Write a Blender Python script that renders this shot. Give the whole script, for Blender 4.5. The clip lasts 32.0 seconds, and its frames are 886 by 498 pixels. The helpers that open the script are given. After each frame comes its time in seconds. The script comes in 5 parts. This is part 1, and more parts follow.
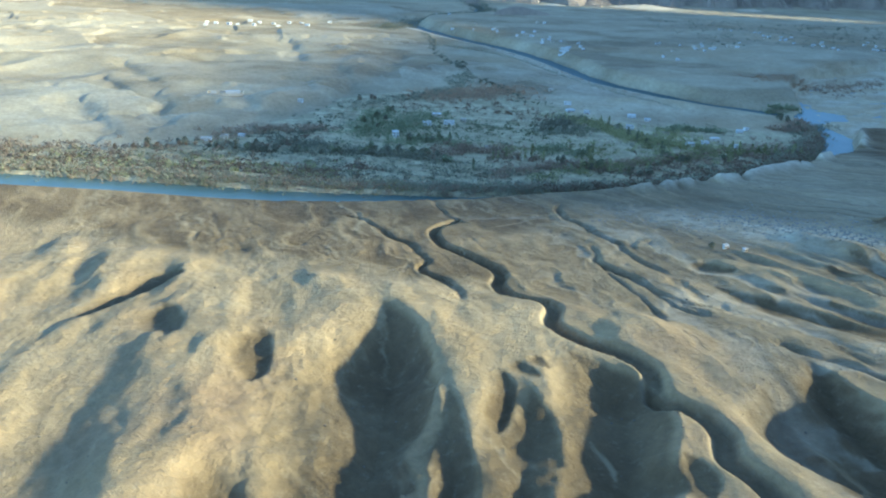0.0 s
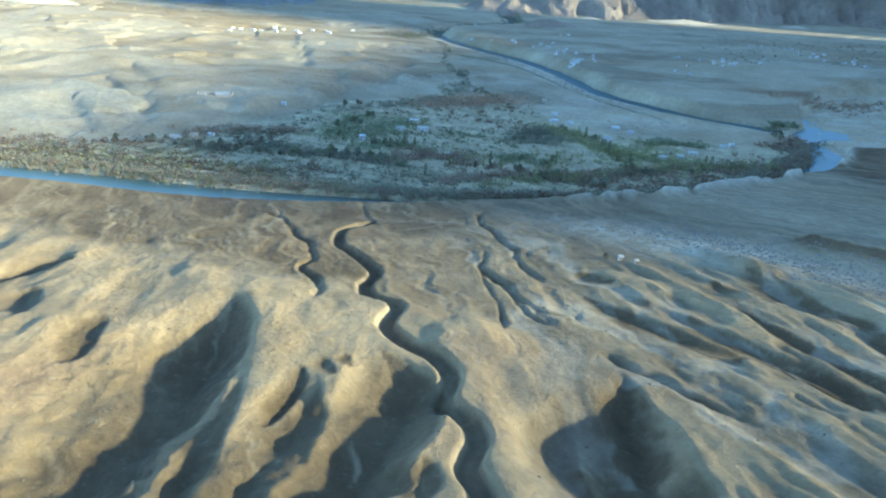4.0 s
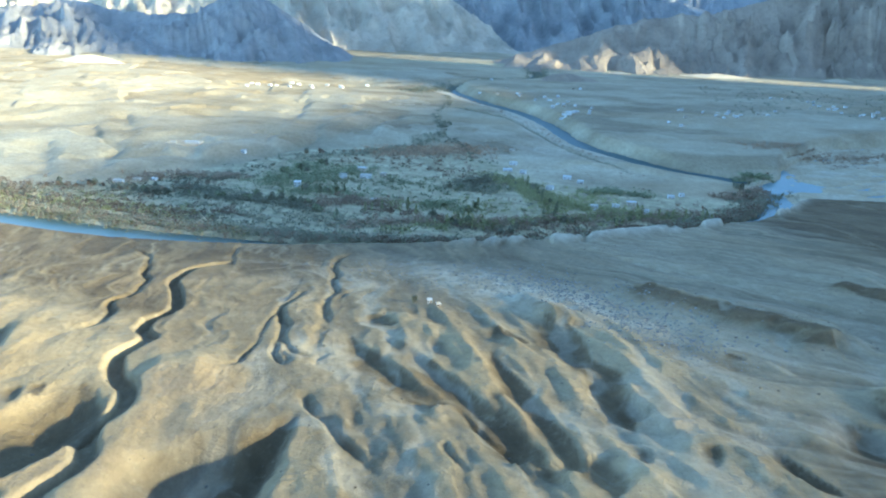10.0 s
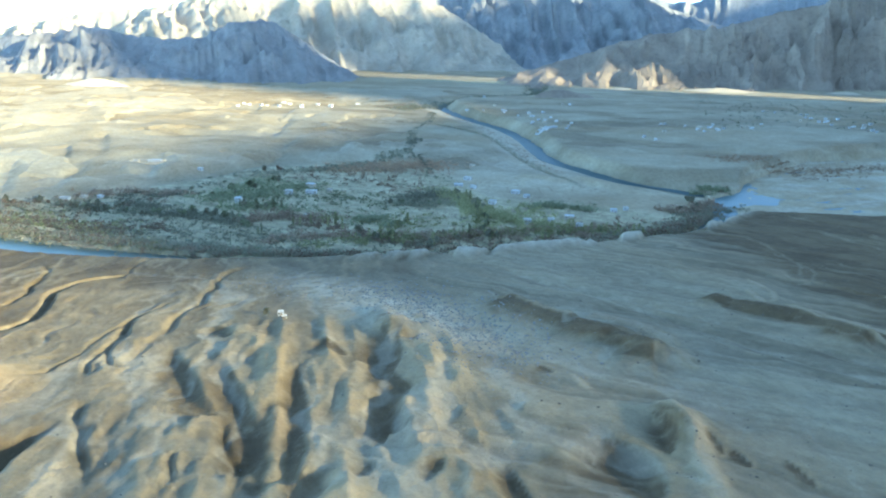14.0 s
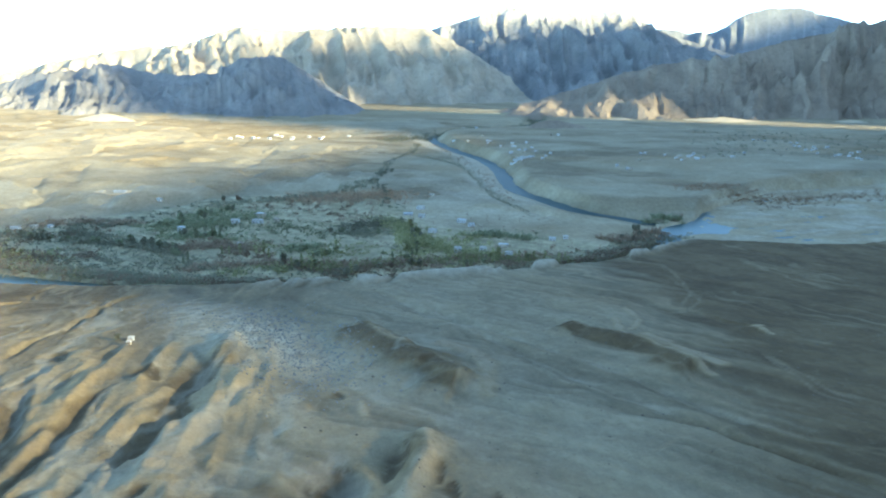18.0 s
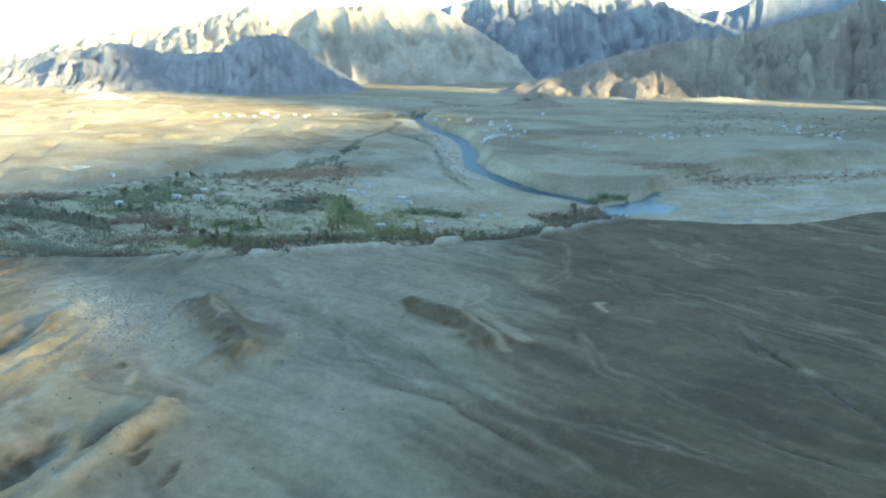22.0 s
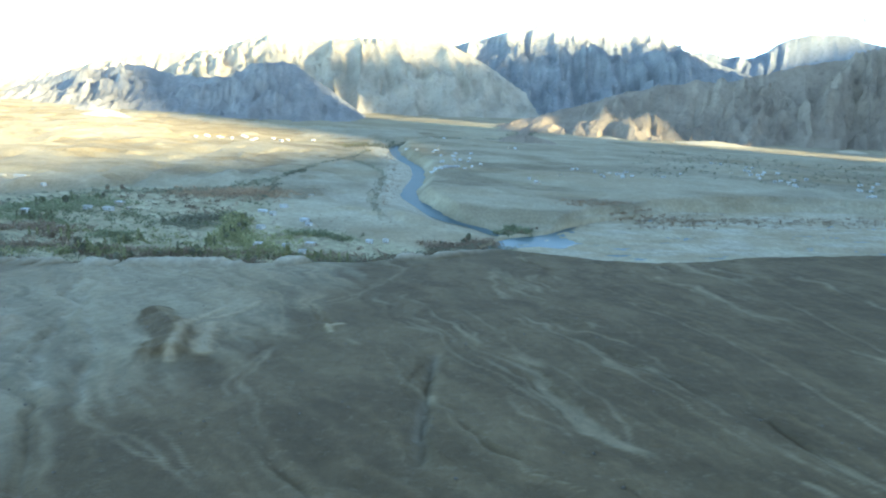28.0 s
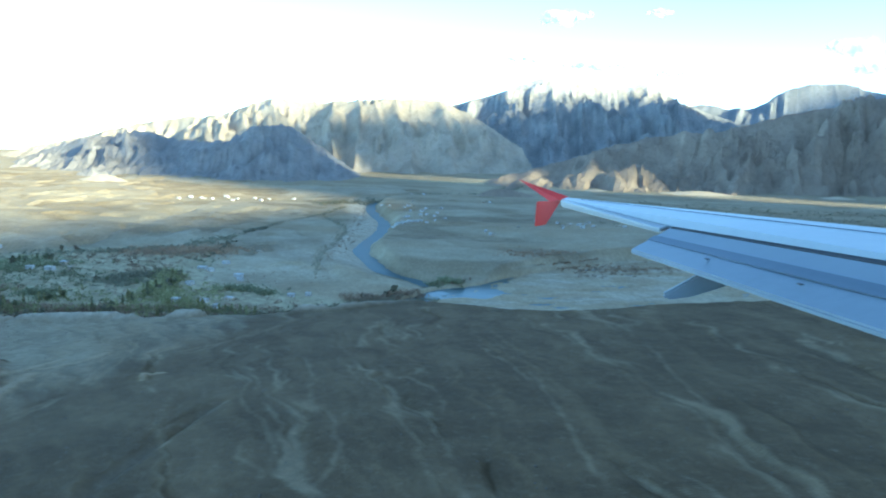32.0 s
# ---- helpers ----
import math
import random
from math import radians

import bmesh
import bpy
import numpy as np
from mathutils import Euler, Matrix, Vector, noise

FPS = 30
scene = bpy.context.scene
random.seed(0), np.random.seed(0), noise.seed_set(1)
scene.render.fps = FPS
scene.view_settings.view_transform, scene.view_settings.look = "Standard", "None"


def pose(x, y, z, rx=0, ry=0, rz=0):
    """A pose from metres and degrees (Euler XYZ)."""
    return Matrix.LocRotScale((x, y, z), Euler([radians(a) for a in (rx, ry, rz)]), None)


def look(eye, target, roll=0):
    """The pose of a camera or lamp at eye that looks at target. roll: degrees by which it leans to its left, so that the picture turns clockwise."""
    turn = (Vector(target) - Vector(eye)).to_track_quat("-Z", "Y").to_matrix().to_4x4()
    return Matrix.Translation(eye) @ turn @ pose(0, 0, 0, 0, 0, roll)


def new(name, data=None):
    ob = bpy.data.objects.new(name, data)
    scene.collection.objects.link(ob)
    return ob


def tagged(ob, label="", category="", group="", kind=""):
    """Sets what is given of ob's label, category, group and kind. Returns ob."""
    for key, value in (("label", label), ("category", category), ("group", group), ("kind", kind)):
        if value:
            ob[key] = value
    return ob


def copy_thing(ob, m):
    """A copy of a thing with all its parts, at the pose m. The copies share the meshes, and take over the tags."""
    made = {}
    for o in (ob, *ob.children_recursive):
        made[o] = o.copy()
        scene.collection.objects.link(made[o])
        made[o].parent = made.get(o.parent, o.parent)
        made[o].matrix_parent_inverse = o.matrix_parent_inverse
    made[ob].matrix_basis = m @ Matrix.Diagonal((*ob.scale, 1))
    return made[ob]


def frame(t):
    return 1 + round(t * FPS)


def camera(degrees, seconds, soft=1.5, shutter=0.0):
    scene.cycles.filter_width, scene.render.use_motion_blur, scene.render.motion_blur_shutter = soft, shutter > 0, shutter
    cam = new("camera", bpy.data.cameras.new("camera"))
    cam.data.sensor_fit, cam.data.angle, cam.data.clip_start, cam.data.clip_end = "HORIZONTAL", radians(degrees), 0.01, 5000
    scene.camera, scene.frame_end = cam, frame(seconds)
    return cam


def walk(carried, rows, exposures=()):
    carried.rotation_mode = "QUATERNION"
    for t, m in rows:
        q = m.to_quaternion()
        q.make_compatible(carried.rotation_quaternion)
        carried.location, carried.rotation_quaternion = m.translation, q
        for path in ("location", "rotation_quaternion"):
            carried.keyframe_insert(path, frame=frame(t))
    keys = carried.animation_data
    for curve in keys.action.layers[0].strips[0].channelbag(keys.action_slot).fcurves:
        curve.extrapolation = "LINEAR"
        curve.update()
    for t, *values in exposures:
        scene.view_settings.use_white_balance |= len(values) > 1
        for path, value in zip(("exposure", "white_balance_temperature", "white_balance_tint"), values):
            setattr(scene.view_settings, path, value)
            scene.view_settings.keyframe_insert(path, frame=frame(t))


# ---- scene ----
cam = camera(62.7, 32.0, soft=2.0)
METRES, EYE, TILT, LEAN, TURN = 800.0, 195.0, -23.5, -2.2, 0.0
ROWS = [
    (0.0, 0.0, 0.0, 0.0, 0.0, 0.0, -0.0),
    (0.5, 0.0153, 0.0008, -0.0008, 0.51, -0.22, -0.49),
    (1.0, 0.0315, 0.0019, -0.002, 1.25, -0.21, -0.6),
    (1.5, 0.0459, 0.0028, -0.0026, 1.69, -0.19, -1.24),
    (2.0, 0.0619, 0.0042, -0.0032, 2.31, -0.0, -1.53),
    (2.5, 0.0772, 0.0056, -0.0042, 3.01, 0.3, -1.94),
    (3.0, 0.0932, 0.0071, -0.0048, 3.61, 0.54, -2.12),
    (3.5, 0.1076, 0.0085, -0.0053, 4.08, 0.74, -2.27),
    (5.5, 0.1691, 0.0171, -0.0054, 6.12, 1.59, -3.22),
    (6.0, 0.1848, 0.0197, -0.0056, 6.61, 1.99, -3.37),
    (6.5, 0.1999, 0.0223, -0.006, 7.12, 2.37, -3.6),
    (7.0, 0.2153, 0.0253, -0.0055, 7.64, 2.9, -3.75),
    (7.5, 0.2297, 0.0279, -0.0054, 8.1, 3.1, -3.84),
    (8.0, 0.2454, 0.0314, -0.0057, 8.76, 3.52, -3.77),
    (8.5, 0.2604, 0.0346, -0.0054, 9.16, 3.84, -3.94),
    (9.0, 0.2761, 0.038, -0.0052, 9.59, 4.23, -4.15),
    (9.5, 0.29, 0.0412, -0.0048, 9.97, 4.54, -4.17),
    (10.0, 0.3052, 0.0448, -0.0048, 10.47, 4.92, -4.07),
    (10.5, 0.3204, 0.0485, -0.0042, 10.76, 5.02, -4.41),
    (11.0, 0.3359, 0.0526, -0.0038, 11.2, 4.93, -4.39),
    (11.5, 0.35, 0.056, -0.0034, 11.6, 4.98, -4.43),
    (12.0, 0.3653, 0.0605, -0.003, 11.96, 5.01, -4.46),
    (12.5, 0.3801, 0.0643, -0.0023, 12.37, 4.95, -4.2),
    (13.0, 0.3956, 0.0684, -0.0016, 12.7, 5.15, -4.38),
    (13.5, 0.4097, 0.0724, -0.0013, 12.95, 5.52, -4.08),
    (14.0, 0.4249, 0.0773, -0.0007, 13.26, 6.24, -4.13),
    (14.5, 0.4397, 0.0814, 0.0002, 13.94, 7.15, -3.77),
    (16.5, 0.4986, 0.0985, 0.003, 14.93, 8.47, -4.37),
    (17.0, 0.5138, 0.1036, 0.0038, 15.2, 8.5, -4.38),
    (17.5, 0.5276, 0.1081, 0.0044, 15.53, 8.46, -4.49),
    (18.0, 0.5432, 0.1134, 0.0052, 15.94, 8.56, -4.49),
    (18.5, 0.5576, 0.1186, 0.006, 16.09, 8.62, -4.64),
    (19.0, 0.573, 0.124, 0.0068, 16.27, 8.38, -4.91),
    (19.5, 0.5867, 0.1291, 0.0077, 16.53, 8.24, -4.92),
    (20.0, 0.6017, 0.1341, 0.0086, 17.0, 7.76, -5.15),
    (20.5, 0.6161, 0.1397, 0.0092, 17.31, 7.52, -5.36),
    (21.0, 0.6314, 0.1455, 0.01, 17.6, 7.16, -5.41),
    (21.5, 0.645, 0.1507, 0.0108, 17.9, 7.0, -5.5),
    (22.0, 0.6603, 0.1563, 0.0119, 18.11, 6.9, -5.4),
    (22.5, 0.6746, 0.1621, 0.0127, 18.34, 6.87, -5.54),
    (23.0, 0.6899, 0.1681, 0.0138, 18.6, 7.01, -5.65),
    (23.5, 0.7036, 0.1737, 0.0146, 18.87, 7.07, -5.78),
    (24.0, 0.7187, 0.1795, 0.0157, 19.2, 7.11, -5.98),
    (24.5, 0.733, 0.1856, 0.0167, 19.33, 6.98, -6.1),
    (25.0, 0.7481, 0.1916, 0.0177, 19.61, 6.69, -6.1),
    (25.5, 0.7614, 0.1976, 0.0187, 19.81, 6.54, -6.32),
    (27.5, 0.8183, 0.2226, 0.0237, 20.24, 9.27, -8.88),
    (28.0, 0.8338, 0.2286, 0.0257, 20.57, 9.32, -8.89),
    (28.5, 0.8483, 0.2345, 0.0264, 20.63, 9.3, -8.47),
    (29.0, 0.8637, 0.2409, 0.0278, 20.9, 9.67, -8.57),
    (29.5, 0.8772, 0.2467, 0.029, 21.18, 10.22, -8.53),
    (30.0, 0.893, 0.2528, 0.0306, 21.51, 11.3, -8.59),
    (30.5, 0.9079, 0.2588, 0.032, 21.8, 12.18, -8.5),
    (31.0, 0.9233, 0.2654, 0.0338, 22.16, 12.61, -8.24),
    (31.5, 0.9371, 0.2712, 0.0354, 22.44, 13.06, -8.06),
    (32.0, 0.9528, 0.2779, 0.0375, 22.76, 13.53, -8.19),
]
walk(cam, [(t, pose(0, 0, EYE, TILT, LEAN, TURN) @ pose(METRES * x, METRES * y, METRES * z, 90 + pitch, roll, yaw)) for t, x, y, z, yaw, pitch, roll in ROWS],
     exposures=((0.0, 2.85, 5450, -14.0), (6.0, 3.05, 5500, -14.0), (13.0, 3.25, 5900, -14.0), (18.0, 3.05, 6500, -14.0), (25.0, 3.4, 7200, -14.0), (28.0, 3.35, 6900, -14.0), (30.0, 3.15, 6200, -15.0), (32.0, 2.85, 5750, -18.0)))

# ---------------------------------------------------------------- sky and sun
SUN_TO = Vector((0.97, -0.25, 0.0)).normalized()
SUN_UP = math.atan(0.30)
world = bpy.data.worlds.new("sky")
scene.world = world
world.use_nodes = True
wn, wl = world.node_tree.nodes, world.node_tree.links
sky = wn.new("ShaderNodeTexSky")
sky.sky_type, sky.sun_disc = "NISHITA", False
sky.sun_elevation, sky.sun_rotation = SUN_UP, math.atan2(SUN_TO.x, SUN_TO.y)
sky.altitude, sky.air_density, sky.dust_density, sky.ozone_density = 3300, 0.45, 1.2, 1.0
wl.new(sky.outputs[0], wn["Background"].inputs[0])
wn["Background"].inputs[1].default_value = 0.15
sun = new("sun", bpy.data.lights.new("sun", "SUN"))
sun.data.energy, sun.data.angle, sun.data.color = 2.9, radians(3.2), (1.0, 0.86, 0.66)
sun.matrix_world = look((0, 0, 0), (-SUN_TO.x, -SUN_TO.y, -math.tan(SUN_UP)))


# ---------------------------------------------------------------- materials
def material(name):
    m = bpy.data.materials.new(name)
    m.use_nodes = True
    return m, m.node_tree.nodes, m.node_tree.links, m.node_tree.nodes["Principled BSDF"]


def mixed(n, l, fac, a, b):
    """A colour mix; each input is a socket or a constant."""
    x = n.new("ShaderNodeMix")
    x.data_type = "RGBA"
    for socket, v in ((x.inputs[0], fac), (x.inputs[6], a), (x.inputs[7], b)):
        if hasattr(v, "links"):
            l.new(v, socket)
        elif isinstance(v, (int, float)):
            socket.default_value = v
        else:
            socket.default_value = (*v, 1.0)
    return x.outputs[2]


def grain(n, l, scale, detail=4.0, rough=0.6, lo=0.35, hi=0.65, stretch=(1, 1, 1), turn=0.0, where=None):
    co = n.new("ShaderNodeTexCoord")
    mp = n.new("ShaderNodeMapping")
    mp.inputs["Scale"].default_value = stretch
    spin = n.new("ShaderNodeVectorRotate")
    spin.rotation_type = "Z_AXIS"
    spin.inputs["Angle"].default_value = turn
    l.new(co.outputs["Object"], spin.inputs[0])
    l.new(spin.outputs[0], mp.inputs[0])
    t = n.new("ShaderNodeTexNoise")
    t.inputs["Scale"].default_value, t.inputs["Detail"].default_value, t.inputs["Roughness"].default_value = scale, detail, rough
    l.new(mp.outputs[0], t.inputs["Vector"])
    r = n.new("ShaderNodeMapRange")
    r.inputs[1].default_value, r.inputs[2].default_value = lo, hi
    l.new(t.outputs[0], r.inputs[0])
    return r.outputs[0]


def relief(n, l, b, height, strength=0.5, distance=0.3):
    x = n.new("ShaderNodeBump")
    x.inputs["Strength"].default_value, x.inputs["Distance"].default_value = strength, distance
    l.new(height, x.inputs["Height"])
    l.new(x.outputs[0], b.inputs["Normal"])


def rough_surface(name, colours, scale, rough=0.9, bump=0.4, distance=0.1, metal=0.0, vary=0.0):
    """Two colours mixed by grain at two scales, with relief; vary: how far single pieces differ."""
    m, n, l, b = material(name)
    c = mixed(n, l, grain(n, l, scale), colours[0], colours[1])
    c = mixed(n, l, grain(n, l, scale * 7, lo=0.3, hi=0.9), c, colours[-1])
    if vary:
        info = n.new("ShaderNodeObjectInfo")
        hs = n.new("ShaderNodeHueSaturation")
        r = n.new("ShaderNodeMapRange")
        r.inputs[3].default_value, r.inputs[4].default_value = 1 - vary, 1 + vary
        l.new(info.outputs["Random"], r.inputs[0])
        l.new(r.outputs[0], hs.inputs["Value"])
        l.new(c, hs.inputs["Color"])
        c = hs.outputs[0]
    l.new(c, b.inputs["Base Color"])
    b.inputs["Roughness"].default_value, b.inputs["Metallic"].default_value = rough, metal
    relief(n, l, b, grain(n, l, scale * 5, detail=6), bump, distance)
    return m


def ground_material():
    m, n, l, b = material("desert_ground")
    at = n.new("ShaderNodeAttribute")
    at.attribute_name = "soil"
    sp = n.new("ShaderNodeSeparateColor")
    l.new(at.outputs["Color"], sp.inputs[0])
    pa = n.new("ShaderNodeAttribute")
    pa.attribute_name = "parcel"
    va = n.new("ShaderNodeAttribute")
    va.attribute_name = "varnish_shade"
    # plain gravel is lightened, so distance haze is partly put into its colour
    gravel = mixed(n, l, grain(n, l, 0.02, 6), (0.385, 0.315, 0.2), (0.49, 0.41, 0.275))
    # dark fan soil, also used where hollow shade is put into the colour
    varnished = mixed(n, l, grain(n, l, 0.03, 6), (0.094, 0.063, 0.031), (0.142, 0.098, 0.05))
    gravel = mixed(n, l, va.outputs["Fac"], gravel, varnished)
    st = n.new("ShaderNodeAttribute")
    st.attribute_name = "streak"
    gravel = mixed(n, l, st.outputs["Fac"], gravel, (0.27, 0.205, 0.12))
    tan = mixed(n, l, grain(n, l, 0.03, 6), (0.29, 0.2, 0.1), (0.37, 0.262, 0.138))
    tan = mixed(n, l, grain(n, l, 0.012, 4, 0.6, 0.5, 0.75), tan, (0.25, 0.165, 0.09))
    fieldc = mixed(n, l, pa.outputs["Fac"], (0.34, 0.285, 0.165), (0.5, 0.42, 0.26))
    fieldc = mixed(n, l, grain(n, l, 0.06, 5, 0.7, 0.5, 0.8), fieldc, (0.13, 0.125, 0.07))
    pale = mixed(n, l, grain(n, l, 0.08, 5), (0.4, 0.34, 0.245), (0.54, 0.465, 0.345))
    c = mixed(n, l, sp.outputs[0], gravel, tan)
    c = mixed(n, l, sp.outputs[1], c, fieldc)
    c = mixed(n, l, sp.outputs[2], c, pale)
    c = mixed(n, l, grain(n, l, 0.35, 6, 0.7, 0.54, 1.25), c, (0.13, 0.1, 0.07))
    c = mixed(n, l, grain(n, l, 0.22, 6, 0.7, 0.56, 1.4), c, (0.4, 0.335, 0.23))
    speck = grain(n, l, 0.9, 3, 0.7, 0.64, 0.95)
    c = mixed(n, l, speck, c, (0.12, 0.11, 0.09))
    tone = n.new("ShaderNodeMapRange")
    tone.inputs[3].default_value, tone.inputs[4].default_value = 0.8, 1.2
    l.new(grain(n, l, 0.22, 9, 0.75, 0.3, 0.7, (1, 0.6, 1), -0.5), tone.inputs[0])
    scaled = n.new("ShaderNodeVectorMath")
    scaled.operation = "SCALE"
    l.new(c, scaled.inputs[0])
    l.new(tone.outputs[0], scaled.inputs["Scale"])
    c = scaled.outputs[0]
    l.new(c, b.inputs["Base Color"])
    b.inputs["Roughness"].default_value = 0.95
    b.inputs["Specular IOR Level"].default_value = 0.2
    relief(n, l, b, grain(n, l, 0.3, 8, 0.68, 0.2, 0.8), 0.7, 1.2)
    return m


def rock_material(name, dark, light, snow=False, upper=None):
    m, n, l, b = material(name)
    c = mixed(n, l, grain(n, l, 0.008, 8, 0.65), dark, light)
    # sunlit upper slopes put into the colour: paler rock above a height
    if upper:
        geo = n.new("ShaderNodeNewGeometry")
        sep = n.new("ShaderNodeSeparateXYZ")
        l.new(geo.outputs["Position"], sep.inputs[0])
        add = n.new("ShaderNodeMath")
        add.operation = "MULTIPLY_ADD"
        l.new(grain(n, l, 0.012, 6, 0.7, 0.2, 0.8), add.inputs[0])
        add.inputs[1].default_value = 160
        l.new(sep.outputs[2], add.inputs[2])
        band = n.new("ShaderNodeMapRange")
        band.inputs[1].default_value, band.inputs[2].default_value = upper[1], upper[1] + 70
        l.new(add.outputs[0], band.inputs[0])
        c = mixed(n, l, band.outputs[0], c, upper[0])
    c = mixed(n, l, grain(n, l, 0.05, 6, 0.7, 0.5, 0.8), c, [v * 0.82 for v in dark])
    if snow:
        geo = n.new("ShaderNodeNewGeometry")
        sep = n.new("ShaderNodeSeparateXYZ")
        l.new(geo.outputs["Position"], sep.inputs[0])
        r = n.new("ShaderNodeMapRange")
        r.inputs[1].default_value, r.inputs[2].default_value = 350, 470
        l.new(sep.outputs[2], r.inputs[0])
        mul = n.new("ShaderNodeMath")
        mul.operation = "MULTIPLY"
        l.new(r.outputs[0], mul.inputs[0])
        l.new(grain(n, l, 0.02, 8, 0.7, 0.4, 0.6), mul.inputs[1])
        c = mixed(n, l, mul.outputs[0], c, (0.8, 0.8, 0.82))
    l.new(c, b.inputs["Base Color"])
    b.inputs["Roughness"].default_value = 0.95
    b.inputs["Specular IOR Level"].default_value = 0.15
    relief(n, l, b, grain(n, l, 0.05, 10, 0.75, 0.2, 0.8), 0.8, 5.0)
    return m


def leaf_material(name, a, bcol):
    m, n, l, b = material(name)
    geo = n.new("ShaderNodeNewGeometry")
    info = n.new("ShaderNodeObjectInfo")
    c = mixed(n, l, geo.outputs["Random Per Island"], a, bcol)
    hs = n.new("ShaderNodeHueSaturation")
    r = n.new("ShaderNodeMapRange")
    r.inputs[3].default_value, r.inputs[4].default_value = 0.75, 1.2
    l.new(info.outputs["Random"], r.inputs[0])
    l.new(r.outputs[0], hs.inputs["Value"])
    l.new(c, hs.inputs["Color"])
    l.new(hs.outputs[0], b.inputs["Base Color"])
    b.inputs["Roughness"].default_value = 0.8
    thin = n.new("ShaderNodeBsdfTranslucent")
    l.new(hs.outputs[0], thin.inputs[0])
    both = n.new("ShaderNodeMixShader")
    both.inputs[0].default_value = 0.5
    l.new(b.outputs[0], both.inputs[1])
    l.new(thin.outputs[0], both.inputs[2])
    l.new(both.outputs[0], n["Material Output"].inputs[0])
    return m


def water_material():
    m, n, l, b = material("river_water")
    c = mixed(n, l, grain(n, l, 0.03, 5), (0.06, 0.1, 0.1), (0.09, 0.13, 0.125))
    l.new(c, b.inputs["Base Color"])
    b.inputs["Roughness"].default_value = 0.3
    b.inputs["Specular IOR Level"].default_value = 0.2
    relief(n, l, b, grain(n, l, 0.5, 5), 0.12, 0.1)
    return m


# side river: the dark slopes' reflection is put into a darker, duller water
DULL_WATER = rough_surface("dull_water", ((0.055, 0.085, 0.085), (0.08, 0.11, 0.105)), 0.03, rough=0.4, bump=0.1)
DULL_WATER.node_tree.nodes["Principled BSDF"].inputs["Specular IOR Level"].default_value = 0.08
GROUND = ground_material()
WATER = water_material()
ROCK_NEAR = rock_material("brown_rock", (0.27, 0.205, 0.15), (0.42, 0.325, 0.235))
ROCK_FOOT = rock_material("dark_rock", (0.27, 0.24, 0.215), (0.36, 0.325, 0.29))
# the massif's tops are coloured paler, as if the sun lay on them
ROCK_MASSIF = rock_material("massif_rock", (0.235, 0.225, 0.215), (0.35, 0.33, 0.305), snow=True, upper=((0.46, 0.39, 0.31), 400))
ROCK_FAR = rock_material("grey_rock", (0.41, 0.33, 0.24), (0.53, 0.435, 0.325))
ROCK_BLUE = rock_material("slate_rock", (0.24, 0.24, 0.24), (0.34, 0.335, 0.33))
BARK = rough_surface("bark", ((0.16, 0.12, 0.08), (0.26, 0.21, 0.15)), 2.0)
LEAF_GREEN = leaf_material("green_leaves", (0.2, 0.205, 0.12), (0.32, 0.315, 0.185))
LEAF_YELLOW = leaf_material("yellow_green_leaves", (0.261, 0.254, 0.123), (0.414, 0.376, 0.192))
LEAF_DARK = leaf_material("dark_leaves", (0.230, 0.223, 0.150), (0.322, 0.287, 0.199))
LEAF_ORANGE = leaf_material("orange_brown_leaves", (0.337, 0.218, 0.135), (0.445, 0.307, 0.196))
LEAF_RUST = leaf_material("rust_leaves", (0.268, 0.192, 0.131), (0.360, 0.268, 0.184))
PLASTER = rough_surface("whitewash", ((0.44, 0.42, 0.38), (0.56, 0.54, 0.5)), 0.4, vary=0.12)
MUD = rough_surface("mud_plaster", ((0.4, 0.33, 0.24), (0.5, 0.43, 0.33)), 0.4, vary=0.12)
ROOF = rough_surface("flat_earth_roof", ((0.33, 0.3, 0.25), (0.45, 0.41, 0.35)), 0.5, vary=0.15)
TIN = rough_surface("tin_roof", ((0.42, 0.44, 0.46), (0.54, 0.55, 0.56)), 0.5, rough=0.5, vary=0.1)
DARKGLASS = rough_surface("window_glass", ((0.03, 0.035, 0.04), (0.05, 0.055, 0.06)), 1.0, rough=0.15, bump=0.02)
WOOD = rough_surface("door_wood", ((0.14, 0.09, 0.05), (0.22, 0.15, 0.09)), 2.0)
SCREE = rough_surface("scree_sand", ((0.46, 0.36, 0.235), (0.54, 0.43, 0.29)), 0.02, distance=1.0)
PEBBLE = rough_surface("brown_stone", ((0.07, 0.055, 0.038), (0.12, 0.095, 0.068)), 1.0, vary=0.2)
STONE = rough_surface("field_stone", ((0.2, 0.182, 0.155), (0.3, 0.272, 0.232)), 1.0, vary=0.2)


# ---------------------------------------------------------------- builders
def lattice(ix, iy, seed):
    h = (ix.astype(np.int64) * 374761393 + iy.astype(np.int64) * 668265263 + seed * 974711) & 0x7FFFFFFF
    h = ((h ^ (h >> 13)) * 1274126177) & 0x7FFFFFFF
    return ((h ^ (h >> 16)) & 0xFFFF) / 65535.0


def vnoise(x, y, seed=0):
    """Smooth noise from 0 to 1 on arrays."""
    ix, iy = np.floor(x), np.floor(y)
    fx, fy = x - ix, y - iy
    fx, fy = fx**3 * (fx * (fx * 6 - 15) + 10), fy**3 * (fy * (fy * 6 - 15) + 10)
    a, b = lattice(ix, iy, seed), lattice(ix + 1, iy, seed)
    c, d = lattice(ix, iy + 1, seed), lattice(ix + 1, iy + 1, seed)
    return (a * (1 - fx) + b * fx) * (1 - fy) + (c * (1 - fx) + d * fx) * fy


